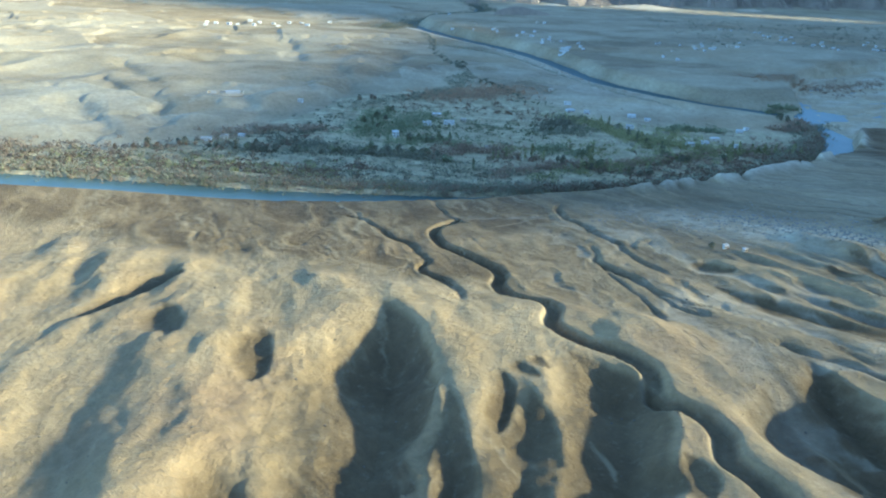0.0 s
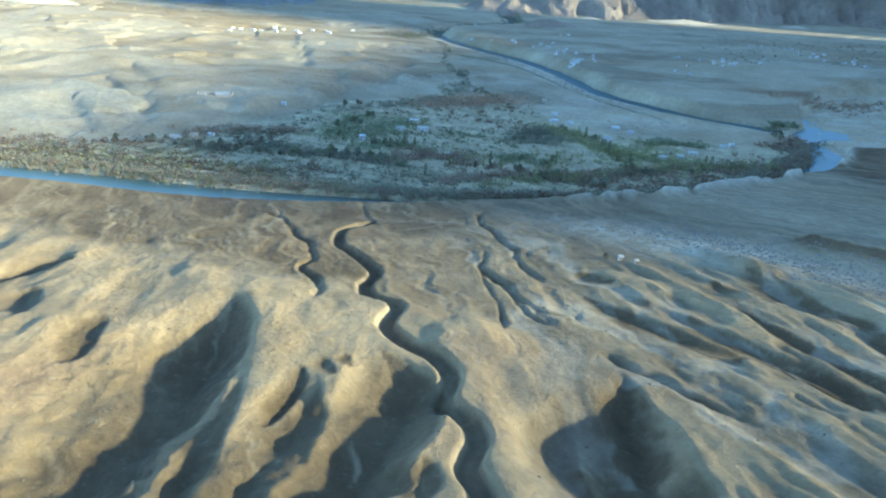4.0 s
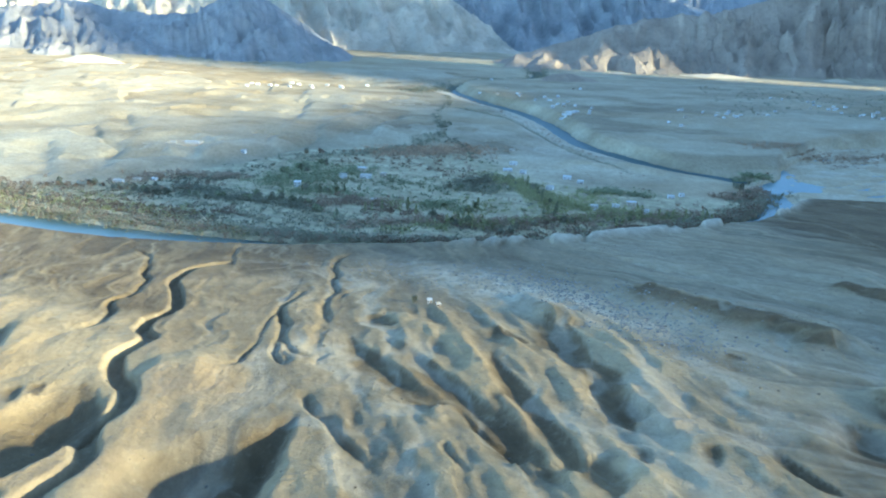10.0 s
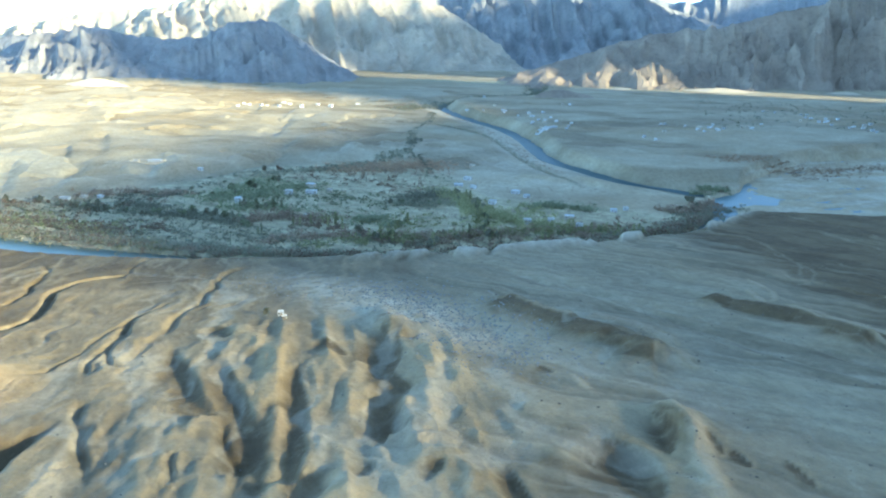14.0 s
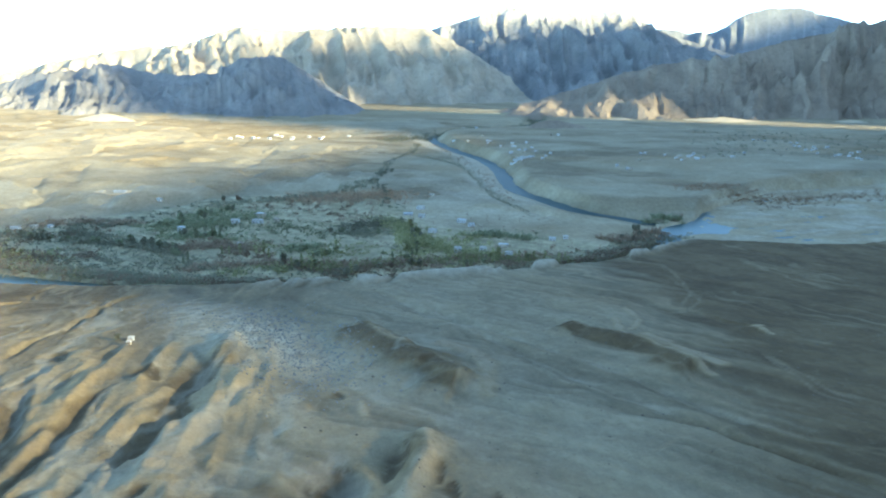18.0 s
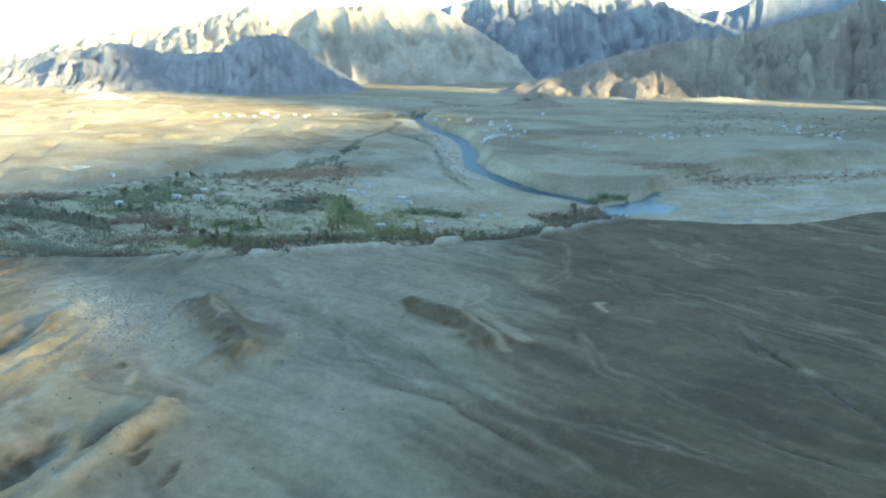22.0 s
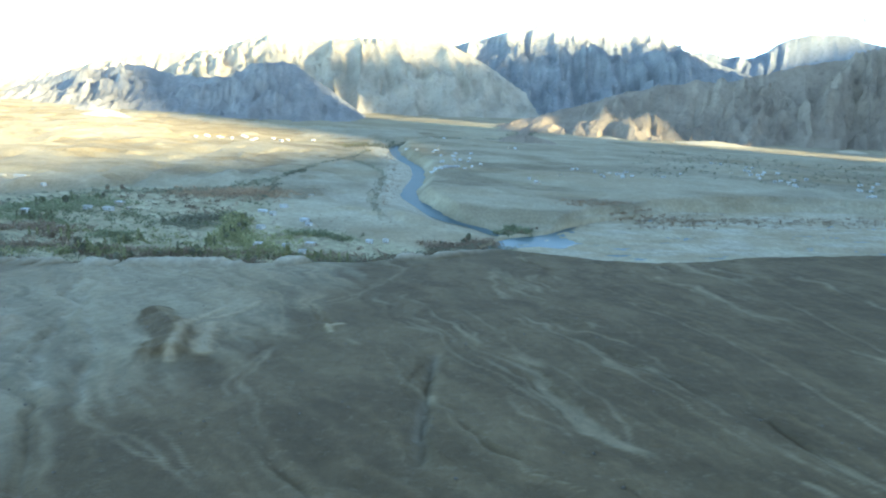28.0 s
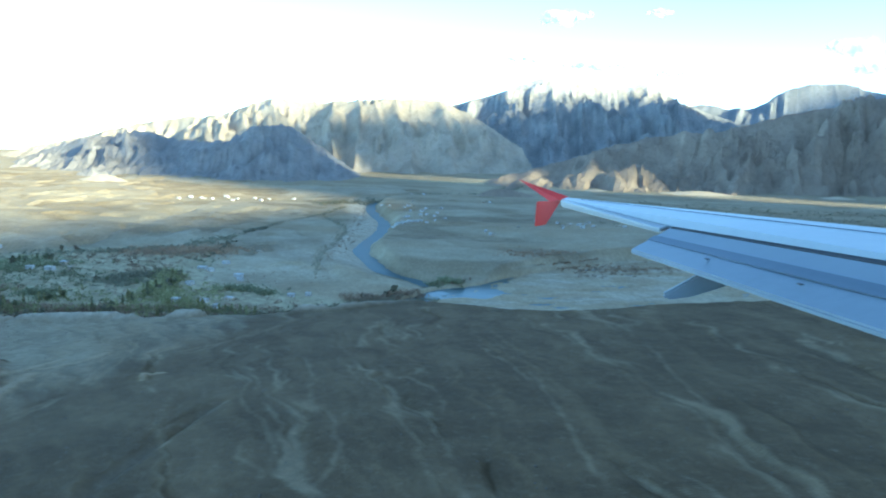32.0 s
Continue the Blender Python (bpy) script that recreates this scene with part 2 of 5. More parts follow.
def fbm(x, y, octaves=5, seed=0, ridged=False, gain=0.5):
    out, amp, total = 0.0, 1.0, 0.0
    for k in range(octaves):
        v = vnoise(x * 2**k + 17.3 * k, y * 2**k - 9.1 * k, seed + k)
        out = out + amp * ((1 - abs(2 * v - 1)) if ridged else v)
        total += amp
        amp *= gain
    return out / total


def ramp(v, lo, hi):
    t = np.clip((v - lo) / (hi - lo), 0, 1)
    return t * t * (3 - 2 * t)


def wind(points, step=6.0):
    """A smooth line (Catmull-Rom) through a few corner points."""
    p = [np.array(q, float) for q in points]
    p = [2 * p[0] - p[1], *p, 2 * p[-1] - p[-2]]
    out = []
    for a, b, c, d in zip(p, p[1:], p[2:], p[3:]):
        k = max(2, int(np.linalg.norm(c - b) / step))
        for t in np.arange(k) / k:
            out.append(0.5 * (2 * b + (c - a) * t + (2 * a - 5 * b + 4 * c - d) * t * t + (3 * b - a - 3 * c + d) * t**3))
    return np.array([*out, p[-2]])


def near_line(X, Y, line, reach):
    """For all places within reach of a line: their index, distance, side (+ is the line's east) and share of the way along."""
    box = np.nonzero((X > line[:, 0].min() - reach) & (X < line[:, 0].max() + reach) & (Y > line[:, 1].min() - reach) & (Y < line[:, 1].max() + reach))[0]
    x, y = X[box], Y[box]
    best, side, along = np.full(len(box), 1e9), np.zeros(len(box)), np.zeros(len(box))
    for k, (a, b) in enumerate(zip(line, line[1:])):
        sel = np.nonzero((x > min(a[0], b[0]) - reach) & (x < max(a[0], b[0]) + reach) & (y > min(a[1], b[1]) - reach) & (y < max(a[1], b[1]) + reach))[0]
        if not len(sel):
            continue
        d = b - a
        t = np.clip(((x[sel] - a[0]) * d[0] + (y[sel] - a[1]) * d[1]) / (d @ d + 1e-9), 0, 1)
        px, py = a[0] + t * d[0], a[1] + t * d[1]
        dist = np.hypot(x[sel] - px, y[sel] - py)
        hit = dist < best[sel]
        idx = sel[hit]
        best[idx], along[idx] = dist[hit], (k + t[hit]) / (len(line) - 1)
        side[idx] = np.sign(x[idx] - px[hit])
    ok = best < reach
    return box[ok], best[ok], side[ok], along[ok]


def mesh_grid(name, P, mat, smooth=True):
    """A sheet from an array of places, rows by columns by 3."""
    r, c = P.shape[:2]
    k = np.arange(r * c).reshape(r, c)
    faces = np.stack([k[:-1, :-1], k[:-1, 1:], k[1:, 1:], k[1:, :-1]], -1).reshape(-1, 4)
    return mesh_from(name, P.reshape(-1, 3), faces, mat, smooth)


def mesh_from(name, verts, faces, mat, smooth=False):
    me = bpy.data.meshes.new(name)
    verts, faces = np.asarray(verts, np.float32), np.asarray(faces, np.int32)
    n, k = faces.shape
    me.vertices.add(len(verts))
    me.vertices.foreach_set("co", verts.ravel())
    me.loops.add(n * k)
    me.loops.foreach_set("vertex_index", faces.ravel())
    me.polygons.add(n)
    me.polygons.foreach_set("loop_start", np.arange(n, dtype=np.int32) * k)
    me.polygons.foreach_set("loop_total", np.full(n, k, np.int32))
    me.polygons.foreach_set("use_smooth", np.full(n, smooth))
    me.materials.append(mat)
    me.update(calc_edges=True)
    return me


def part(name, data, parent, label="", at=None):
    ob = new(name, data)
    ob.parent = parent
    if at is not None:
        ob.matrix_basis = at
    if label:
        ob["label"] = label
    return ob


def boxes(name, items, mat, bevel=0.0):
    """One mesh of boxes: (centre, size) each."""
    bm = bmesh.new()
    for c, s in items:
        bmesh.ops.create_cube(bm, size=1, matrix=Matrix.Translation(c) @ Matrix.Diagonal((*s, 1)))
    if bevel:
        bmesh.ops.bevel(bm, geom=bm.edges[:], offset=bevel, segments=1, affect="EDGES")
    return finish(name, bm, mat)


def finish(name, bm, mat, smooth=False):
    me = bpy.data.meshes.new(name)
    bmesh.ops.recalc_face_normals(bm, faces=bm.faces[:])
    bm.to_mesh(me)
    bm.free()
    me.materials.append(mat)
    if smooth:
        me.polygons.foreach_set("use_smooth", [True] * len(me.polygons))
    return me

# ---------------------------------------------------------------- plan: lines on the map, in metres
RIVER_NEAR = [(-900, 600), (-600, 570), (-400, 556), (-253,548), (-183,540), (-112,533), (-35,525), (37,527), (95,543), (180,558), (254,583), (313,619), (354,650), (400,685), (432,725), (462,788), (480,815), (532,805), (572,793), (619,799), (658,835), (693,885), (800,960), (1000,1060), (1400,1200), (2200,1400)]
RIVER_FAR = [(-900, 640), (-600, 600), (-400, 575), (-266, 566), (-196, 560), (-122, 553), (-48, 553), (28, 554), (91, 564), (170, 580), (245, 605), (300, 640), (342, 672), (385, 710), (418, 760), (440, 830), (446, 900), (482, 951), (492, 997), (522, 1057), (562, 1123), (607, 1191), (760, 1290), (1000, 1400), (1500, 1560), (2200, 1750)]
TRIBUTARY = [(440, 925), (400, 952), (350, 976), (296, 1036), (240, 1110), (188, 1260), (130, 1380), (62, 1468), (-5, 1570), (-58, 1690), (-20, 1800), (70, 1900), (110, 2100), (60, 2400)]
TRIBUTARY_SIDE = [(314,910), (233,1010), (188,1119), (122,1252), (13,1361)]
CANYON = [(16, 462), (4, 446), (1, 434), (6, 410), (16, 396), (31, 372), (38, 356), (35, 340), (41, 323), (55, 309), (58, 298), (55, 284), (66, 267), (79, 256), (87, 240), (86, 226), (90, 216), (97, 207), (99, 195), (96, 184), (102, 168), (104, 140), (100, 110)]
# hollows between the spurs: half-width, then the line
HOLLOWS = [
    (17, [(-27,323), (-15,273), (-15,237), (-17,205), (-19,179), (-22,162)]),
    (6, [(-76,289), (-69,247)]),
    (6.5, [(8,240), (8,205), (10,179), (10,162)]),
    (8.5, [(32,246), (36,220), (36,198), (31,179), (28,163)]),
    (13, [(52,267), (71,228), (71,205), (64,179), (58,163)]),
    (6, [(82,188), (83,165)]),
    (8, [(132,246), (134,212), (139,188), (143,168)]),
    (7, [(-134,321), (-115,287)]),
    (5, [(-182,294), (-173,307), (-159,329), (-141,363)]),
]
HOLLOWS += [
    (9, [(-52,177), (-69,164)]),
    (4.0, [(6,246), (-1,225), (-12,203), (-7,182)]),
    (3.0, [(25, 246), (31, 234), (26, 208)]),
    (2.6, [(33, 251), (43, 237)]),
    (2.2, [(42, 254), (48, 244)]),
    (4.8, [(127,233), (127,199), (134,177)]),
    (10, [(148,244), (152,202), (156,179)]),
    (4.3, [(150, 255), (153, 233), (155, 210), (154, 193)]),
    (4.0, [(142, 340), (151, 321), (176, 293), (190, 277), (200, 268)]),
]
HOLLOWS += [
    (4.0, [(158, 340), (189, 300), (206, 279), (227, 251), (233, 237)]),
    (3.9, [(141, 367), (161, 352)]),
    (5.0, [(211, 330), (214, 315), (224, 290), (236, 264), (245, 243), (249, 230)]),
    (3.7, [(208, 353), (227, 337)]),
    (5.3, [(231, 381), (251, 313)]),
    (5.3, [(260, 239), (264, 213)]),
    (2.2, [(271, 230), (274, 242)]),
    (2.2, [(295, 248), (294, 234)]),
    (2.5, [(313, 254), (321, 234), (327, 227)]),
    (2.3, [(375, 286), (379, 271)]),
    (2.5, [(276, 436), (300, 417)]),
    (6.4, [(339, 278), (353, 259), (359, 244)]),
]
HOLLOWS += [
    (2.8, [(358, 300), (363, 282), (364, 269)]),
    (3.7, [(243, 386), (254, 362)]),
    (5.0, [(241, 381), (245, 359), (250, 341), (254, 314), (265, 303), (265, 285), (272, 270)]),
    (2.2, [(313, 337), (321, 331)]),
    (1.6, [(382, 275), (387, 264)]),
    (1.5, [(397, 271), (403, 256)]),
]
GULLIES = [
    (1.8, [(93, 404), (96, 388), (94, 367), (108, 345), (112, 330), (124, 312), (141, 300)]),
    (1.6, [(97, 367), (104, 345), (112, 324), (118, 306), (129, 286)]),
    (2.2, [(94, 506), (88, 478), (98, 440), (112, 403), (116, 376), (126, 353), (134, 336)]),
    (1.1, [(92, 374), (98, 340), (106, 307), (105, 276)]),
    (1.0, [(117, 318), (128, 294)]),
    (1.7, [(143, 270), (166, 244), (181, 226), (189, 215)]),
    (1.4, [(207, 272), (221, 247), (233, 233), (244, 209)]),
    (1.1, [(208, 236), (221, 217)]),
]
GULLIES += [
    (0.6, [(550, 446), (560, 431), (563, 409), (574, 386)]),
    (0.5, [(277, 532), (316, 487), (344, 458), (379, 414), (422, 365)]),
    (1.0, [(557, 454), (569, 417), (585, 371), (596, 346), (599, 335)]),
    (1.3, [(376, 413), (395, 381), (410, 370)]),
    (1.9, [(-76, 487), (-52, 470), (-36, 449), (-28, 430), (-16, 415), (-10, 398), (-3, 382), (-8, 364), (6, 346), (14, 330), (15, 310), (23, 294)]),
]
MOUNDS = [
    (14, 6.5, [(292, 424), (322, 396), (344, 380), (362, 360)]),
    (10, 4.5, [(400, 452), (420, 440), (439, 422), (456, 400)]),
    (4, 2.0, [(486, 470), (495, 468)]),
    (7, 4.0, [(223, 404), (247, 369)]),
    (6, 3.5, [(366, 300), (372, 275)]),
]
TRACKS = [
    (0.6, [(153, 272), (174, 246), (192, 229), (207, 211)]),
    (0.6, [(181, 273), (203, 235), (217, 203)]),
    (1.5, [(12, 408), (24, 435), (50, 452), (83, 461), (119, 452), (150, 472)]),
    (0.8, [(118, 230), (118, 249), (114, 265), (90, 314)]),
    (0.9, [(89, 278), (85, 313), (76, 368)]),
    (0.6, [(414, 403), (451, 359), (471, 341), (495, 328), (521, 317), (543, 309), (563, 301)]),
    (0.8, [(405, 523), (448, 475), (487, 431), (499, 392), (512, 369), (531, 352), (549, 333)]),
]
TRACKS += [
    (1.0, [(443, 681), (462, 570), (450, 500)]),
    (0.8, [(402, 567), (451, 489), (487, 438), (506, 388), (528, 362), (549, 339), (560, 318)]),
    (0.4, [(376, 361), (392, 338), (407, 313), (424, 287)]),
    (0.6, [(550, 310), (524, 327), (513, 333)]),
    (0.9, [(-225, 495), (-191, 496), (-172, 467), (-142, 439), (-166, 498)]),
    (0.9, [(-146, 439), (-126, 441), (-98, 391)]),
    (1.1, [(-41, 337), (-19, 356), (-12, 381), (2, 392)]),
    (0.6, [(70, 351), (80, 329), (83, 276), (87, 248)]),
]
TRACKS += [
    (0.6, [(99, 292), (120, 237), (113, 209), (112, 182)]),
    (1.0, [(161, 439), (203, 454), (214, 414), (204, 383), (173, 386)]),
    (0.7, [(77, 284), (94, 252), (107, 215)]),
    (0.7, [(71, 342), (81, 311), (98, 293), (114, 255), (121, 237)]),
]
FAN_TRACKS = [
    (0.9, [(448, 622), (465, 550), (461, 512), (449, 502), (415, 535), (390, 563)]),
    (0.9, [(397, 543), (441, 489), (468, 457), (489, 430), (506, 388), (520, 367), (540, 350)]),
    (0.7, [(437, 305), (453, 324), (470, 338)]),
    (1.2, [(472, 341), (490, 330), (520, 322), (542, 309), (565, 297)]),
    (0.7, [(600, 415), (611, 394), (625, 388), (635, 370)]),
    (0.8, [(417, 427), (454, 391), (465, 367)]),
    (0.8, [(514, 556), (553, 522), (592, 467), (618, 442), (642, 409), (657, 358)]),
]
TRACKS += FAN_TRACKS + [
    (0.9, [(573, 553), (598, 528), (629, 506), (658, 461)]),
    (0.9, [(656, 569), (686, 510), (706, 465), (720, 434), (735, 402)]),
    (0.9, [(702, 671), (728, 578), (751, 519), (766, 470)]),
    (0.8, [(605, 623), (648, 569), (674, 528)]),
    (0.8, [(364, 584), (390, 541), (434, 466), (464, 415)]),
    (0.8, [(589, 475), (601, 441), (625, 415), (635, 396)]),
    (1.0, [(-70, 335), (-38, 352), (-12, 374), (-8, 389)]),
    (1.2, [(-2, 431), (3, 451), (26, 466), (64, 469), (114, 473)]),
]
WASHES = [
    (3.6, [(276, 515), (311, 476), (349, 454), (382, 426), (426, 389), (451, 360), (472, 341)]),
    (4.4, [(312, 487), (360, 431), (415, 371), (445, 346)]),
    (2.9, [(558, 449), (568, 417), (587, 366), (597, 343)]),
    (8.6, [(262, 424), (288, 387), (304, 356)]),
    (5.4, [(7, 476), (64, 468), (122, 460)]),
]
# tan silt crests and patches
SILT = [
    (6.6, [(162, 363), (192, 334), (216, 285)]),
    (3.4, [(226, 276), (244, 236), (255, 211)]),
    (2.2, [(218, 324), (233, 294)]),
    (4.7, [(238, 328), (253, 282)]),
    (3.7, [(240, 408), (259, 372), (272, 321), (280, 287), (289, 245)]),
    (2.7, [(302, 252), (307, 228)]),
    (5.2, [(267, 233), (273, 218)]),
    (4.5, [(365, 304), (373, 285), (371, 268), (377, 237)]),
    (1.7, [(341, 416), (356, 400), (369, 376), (374, 353)]),
    (3.0, [(300, 422), (310, 408), (324, 398)]),
    (3.4, [(245, 403), (276, 351), (286, 310)]),
    (3.3, [(304, 418), (322, 405)]),
]
SILT += [
    (5.0, [(337, 417), (356, 404), (368, 385), (373, 360), (378, 347)]),
    (5.3, [(373, 299), (373, 277), (374, 251)]),
    (2.8, [(419, 482), (426, 447), (444, 420), (465, 391)]),
    (2.1, [(489, 473), (498, 462)]),
    (2.3, [(330, 328), (336, 317)]),
    (5.8, [(436, 449), (468, 407)]),
    (2.0, [(423, 511), (432, 480), (429, 460)]),
    (3.0, [(489, 474), (494, 479)]),
]
# hollows in the badlands beyond the river
BADLAND_HOLLOWS = [
    (8.6, [(-434, 1019), (-344, 901)]),
    (15.7, [(-326, 838), (-282, 740)]),
    (12.7, [(-393, 795), (-319, 700)]),
    (13.9, [(-260, 1301), (-211, 1129)]),
    (12.1, [(-142, 1054), (-107, 939)]),
    (12.5, [(-56, 1194), (-68, 1069)]),
    (6.2, [(-177, 973), (-157, 902)]),
    (8.4, [(-230, 856), (-194, 786)]),
    (8.2, [(-420, 922), (-368, 860)]),
]
VILLAGE_TOP = [(-900, 640), (-400, 620), (-292,655), (-205,717), (-134,831), (-115,913), (73,1009), (121,935), (210,821), (331,820), (390, 800), (440, 860)]


# ---------------------------------------------------------------- the ground
def land(X, Y):
    """Height of the ground, and how much of it is tan silt, field and pale gravel, with a tone for each field."""
    X, Y = np.asarray(X, float), np.asarray(Y, float)
    near = np.array(RIVER_NEAR, float)
    far = np.array(RIVER_FAR, float)
    top = np.array(VILLAGE_TOP, float)
    scallop = 16 * (fbm(X / 38, Y / 200, 3, 5) - 0.5) * ramp(X, 100, 190) * (1 - ramp(X, 420, 480))
    yr, yf, vt = np.interp(X, near[:, 0], near[:, 1]) + scallop, np.interp(X, far[:, 0], far[:, 1]), np.interp(X, top[:, 0], top[:, 1])
    plane = 58.6 + 0.0593 * X - 0.0939 * Y
    plane = np.where(plane > 95, 95 + 25 * np.tanh((plane - 95) / 60), plane)
    floor = 2 + 0.010 * np.clip(Y - 900, 0, 3000) + 2.5 * (fbm(X / 160, Y / 160, 4, 31) - 0.5)
    tan, field, pale = 0 * X, 0 * X, 0 * X

    # the fan on this side of the river: rills run straight down in the west, and spread from the fan's head in the east
    east_fan = ramp(X, 130, 300)
    bend = 26 * (fbm(X / 90, Y / 90, 3, 11) - 0.5) + 20 * (fbm(X / 30, Y / 30, 3, 12) - 0.5)
    across, down = 0.92 * X + 0.39 * Y + bend, -0.39 * X + 0.92 * Y
    polar, reach = 620 * np.arctan2(Y, 1000 - X) + 0.8 * bend, np.hypot(1000 - X, Y)
    hills = (1 - ramp(X, 95, 150)) * (1 - ramp(Y + 0.45 * X, 318, 352)) * ramp(Y, -400, 60)

    def flow(wide, long, octaves, seed):
        return fbm(across / wide, down / long, octaves, seed, True) * (1 - east_fan) + fbm(polar / wide, reach / (2.6 * long), octaves, seed + 1, True) * east_fan

    rill, swell, thread, cutting = flow(13, 70, 4, 21), flow(52, 200, 3, 41), flow(6, 30, 3, 23), flow(30, 120, 3, 26)
    calm = (1 - 0.8 * hills) * (0.45 + 0.15 * east_fan)
    fan = plane + 3.0 * (rill - 0.6) * calm * (1 - 0.45 * east_fan) + 4.0 * (swell - 0.6) * (0.5 - 0.3 * east_fan) + 0.8 * (fbm(X / 9, Y / 9, 4, 51) - 0.5)
    fan = fan + 1.3 * (thread - 0.6) * calm - 2.4 * ramp(cutting, 0.84, 0.97) * calm
    streak = 0.8 * ramp(thread * 0.5 + cutting * 0.5, 0.73, 0.86) * ramp(flow(90, 200, 3, 24), 0.35, 0.7)
    # side light on the rill ridges is put into the soil as tan
    tan = tan + 0.36 * (1 - 0.35 * east_fan) * ramp(rill, 0.55, 0.85) + 0.25 * (1 - 0.8 * east_fan) * ramp(fbm(X / 60, Y / 60, 4, 61), 0.5, 0.7)
    tan *= 1 - 0.35 * ramp(X, 380, 560)
    veins = fbm((across + 14 * (fbm(X / 22, Y / 22, 3, 27) - 0.5)) / 26, down / 70, 3, 30, True)
    braids = ramp(veins, 0.68, 0.84) * ramp(X, 45, 90) * (1 - ramp(X + 0.35 * (Y - 250), 330, 480)) * (1 - ramp(Y, 420, 480)) * (1 - hills)
    fan = fan - 0.5 * braids
    pale = np.maximum(pale, 0.3 * braids)
    spurs = ramp(X, 140, 190) * (1 - ramp(X + 0.35 * (Y - 250), 300, 350)) * (1 - ramp(Y, 372, 402))
    body = fbm((X + 0.25 * Y) / 40, Y / 105, 3, 71, False, 0.4)
    fan = fan + hills * (14 * (body - 0.42) + 1.0 * (fbm(X / 13, Y / 26, 3, 81, True) - 0.5))
    fan = fan + spurs * (7 * fbm((X + 0.45 * Y) / 24, Y / 90, 4, 91, True) - 3)
    tan = np.maximum(tan, hills * (0.75 + 0.5 * (body - 0.4)))
    tan = np.maximum(tan, 0.7 * spurs * ramp(fbm((X + 0.45 * Y) / 24, Y / 90, 4, 91, True), 0.45, 0.75))
    gravel_shade = 0 * X
    for w, h, line in MOUNDS:
        i, d, side, _ = near_line(X, Y, wind(line), 3 * w)
        u = d / (w * np.where(side > 0, 0.75, 1.15)) + 0.9 * (fbm(X[i] / 10, Y[i] / 10, 4, 15) - 0.5)
        g = np.exp(-np.clip(u, 0, 9) ** 2 * 1.1)
        fan[i] += h * g * (0.8 + 0.5 * fbm(X[i] / 12, Y[i] / 12, 3, 16))
        # brown mound soil, darker on the sunless west side: shade put into the colour
        gravel_shade[i] = np.maximum(gravel_shade[i], ramp(g, 0.1, 0.7) * (0.6 + 0.7 * (side < 0)))
        tan[i] = np.maximum(tan[i], np.where(side > 0, 0.3, 0.0) * ramp(g, 0.3, 0.7))
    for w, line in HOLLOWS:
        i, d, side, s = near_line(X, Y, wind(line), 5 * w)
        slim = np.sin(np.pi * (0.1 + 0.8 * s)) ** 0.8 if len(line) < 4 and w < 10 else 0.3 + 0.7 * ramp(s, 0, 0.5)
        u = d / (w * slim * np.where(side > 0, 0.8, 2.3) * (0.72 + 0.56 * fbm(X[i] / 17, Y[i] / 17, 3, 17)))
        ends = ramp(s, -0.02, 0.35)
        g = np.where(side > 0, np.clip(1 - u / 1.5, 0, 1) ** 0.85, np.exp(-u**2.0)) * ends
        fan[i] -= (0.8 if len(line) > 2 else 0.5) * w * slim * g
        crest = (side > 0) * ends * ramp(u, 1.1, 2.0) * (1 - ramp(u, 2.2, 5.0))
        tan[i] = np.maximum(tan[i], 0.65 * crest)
        # dark gravel floors, plus the shade of the east wall put into the soil
        shade_share = np.where(side > 0, ramp(g, 0.03, 0.35), ramp(g, 0.05, 0.95))
        tan[i] *= 1 - 0.95 * shade_share
        gravel_shade[i] = np.maximum(gravel_shade[i], shade_share)
    for w, line in SILT:
        i, d, side, _ = near_line(X, Y, wind(line), 2.5 * w)
        u = d / w + 0.9 * (fbm(X[i] / 7, Y[i] / 7, 4, 18) - 0.5)
        tan[i] = np.maximum(tan[i], 0.9 * (1 - ramp(u, 0.25, 1.35)))
        pale[i] = np.maximum(pale[i], 0.28 * ramp(X[i], 270, 330) * (1 - ramp(u, 0.1, 1.0)))
        fan[i] += 0.22 * w * np.exp(-np.clip(u, 0, 9) ** 2)
    for w, line in GULLIES:
        i, d, side, s = near_line(X, Y, wind(line), 3.5 * w + 4)
        d = np.abs(d * side + 6.0 * (fbm(X[i] / 17, Y[i] / 17, 3, 74) - 0.5))
        g = np.exp(-((d / w) ** 2)) * ramp(s, 0.0, 0.15) * (1 - ramp(s, 0.8, 1.0))
        fan[i] -= 1.3 * w * g * (0.4 + 1.2 * fbm(X[i] / 16, Y[i] / 16, 2, 13))
        tan[i] *= 1 - 0.8 * g
    i, d, side, s = near_line(X, Y, wind(CANYON, 4), 26)
    wide = 2.6 + 1.2 * s
    fan[i] -= 4.2 * (1 - ramp(d, wide * 0.7, wide * np.where(side > 0, 1.25, 1.7)))
    tan[i] *= ramp(d, wide * 0.7, wide * 1.2)
    # sunlight on the west bank is coloured in as a paler strip
    pale[i] = np.maximum(pale[i], 0.12 * (side < 0) * ramp(d, wide, wide * 1.2) * (1 - ramp(d, wide * 1.4, wide * 2)))
    for w, line in WASHES:
        i, d, side, _ = near_line(X, Y, wind(line), 2.5 * w)
        g = np.exp(-((d / w) ** 2) * 1.5)
        fan[i] -= 1.4 * g
        pale[i] = np.maximum(pale[i], 0.2 * g * ramp(fbm(X[i] / 8, Y[i] / 8, 3, 19), 0.2, 0.6))
    for w, line in TRACKS:
        i, d, side, s = near_line(X, Y, wind(line), 4 * w + 4)
        d = np.abs(d * side + 7.0 * (fbm(X[i] / 18, Y[i] / 18, 3, 63) - 0.5))
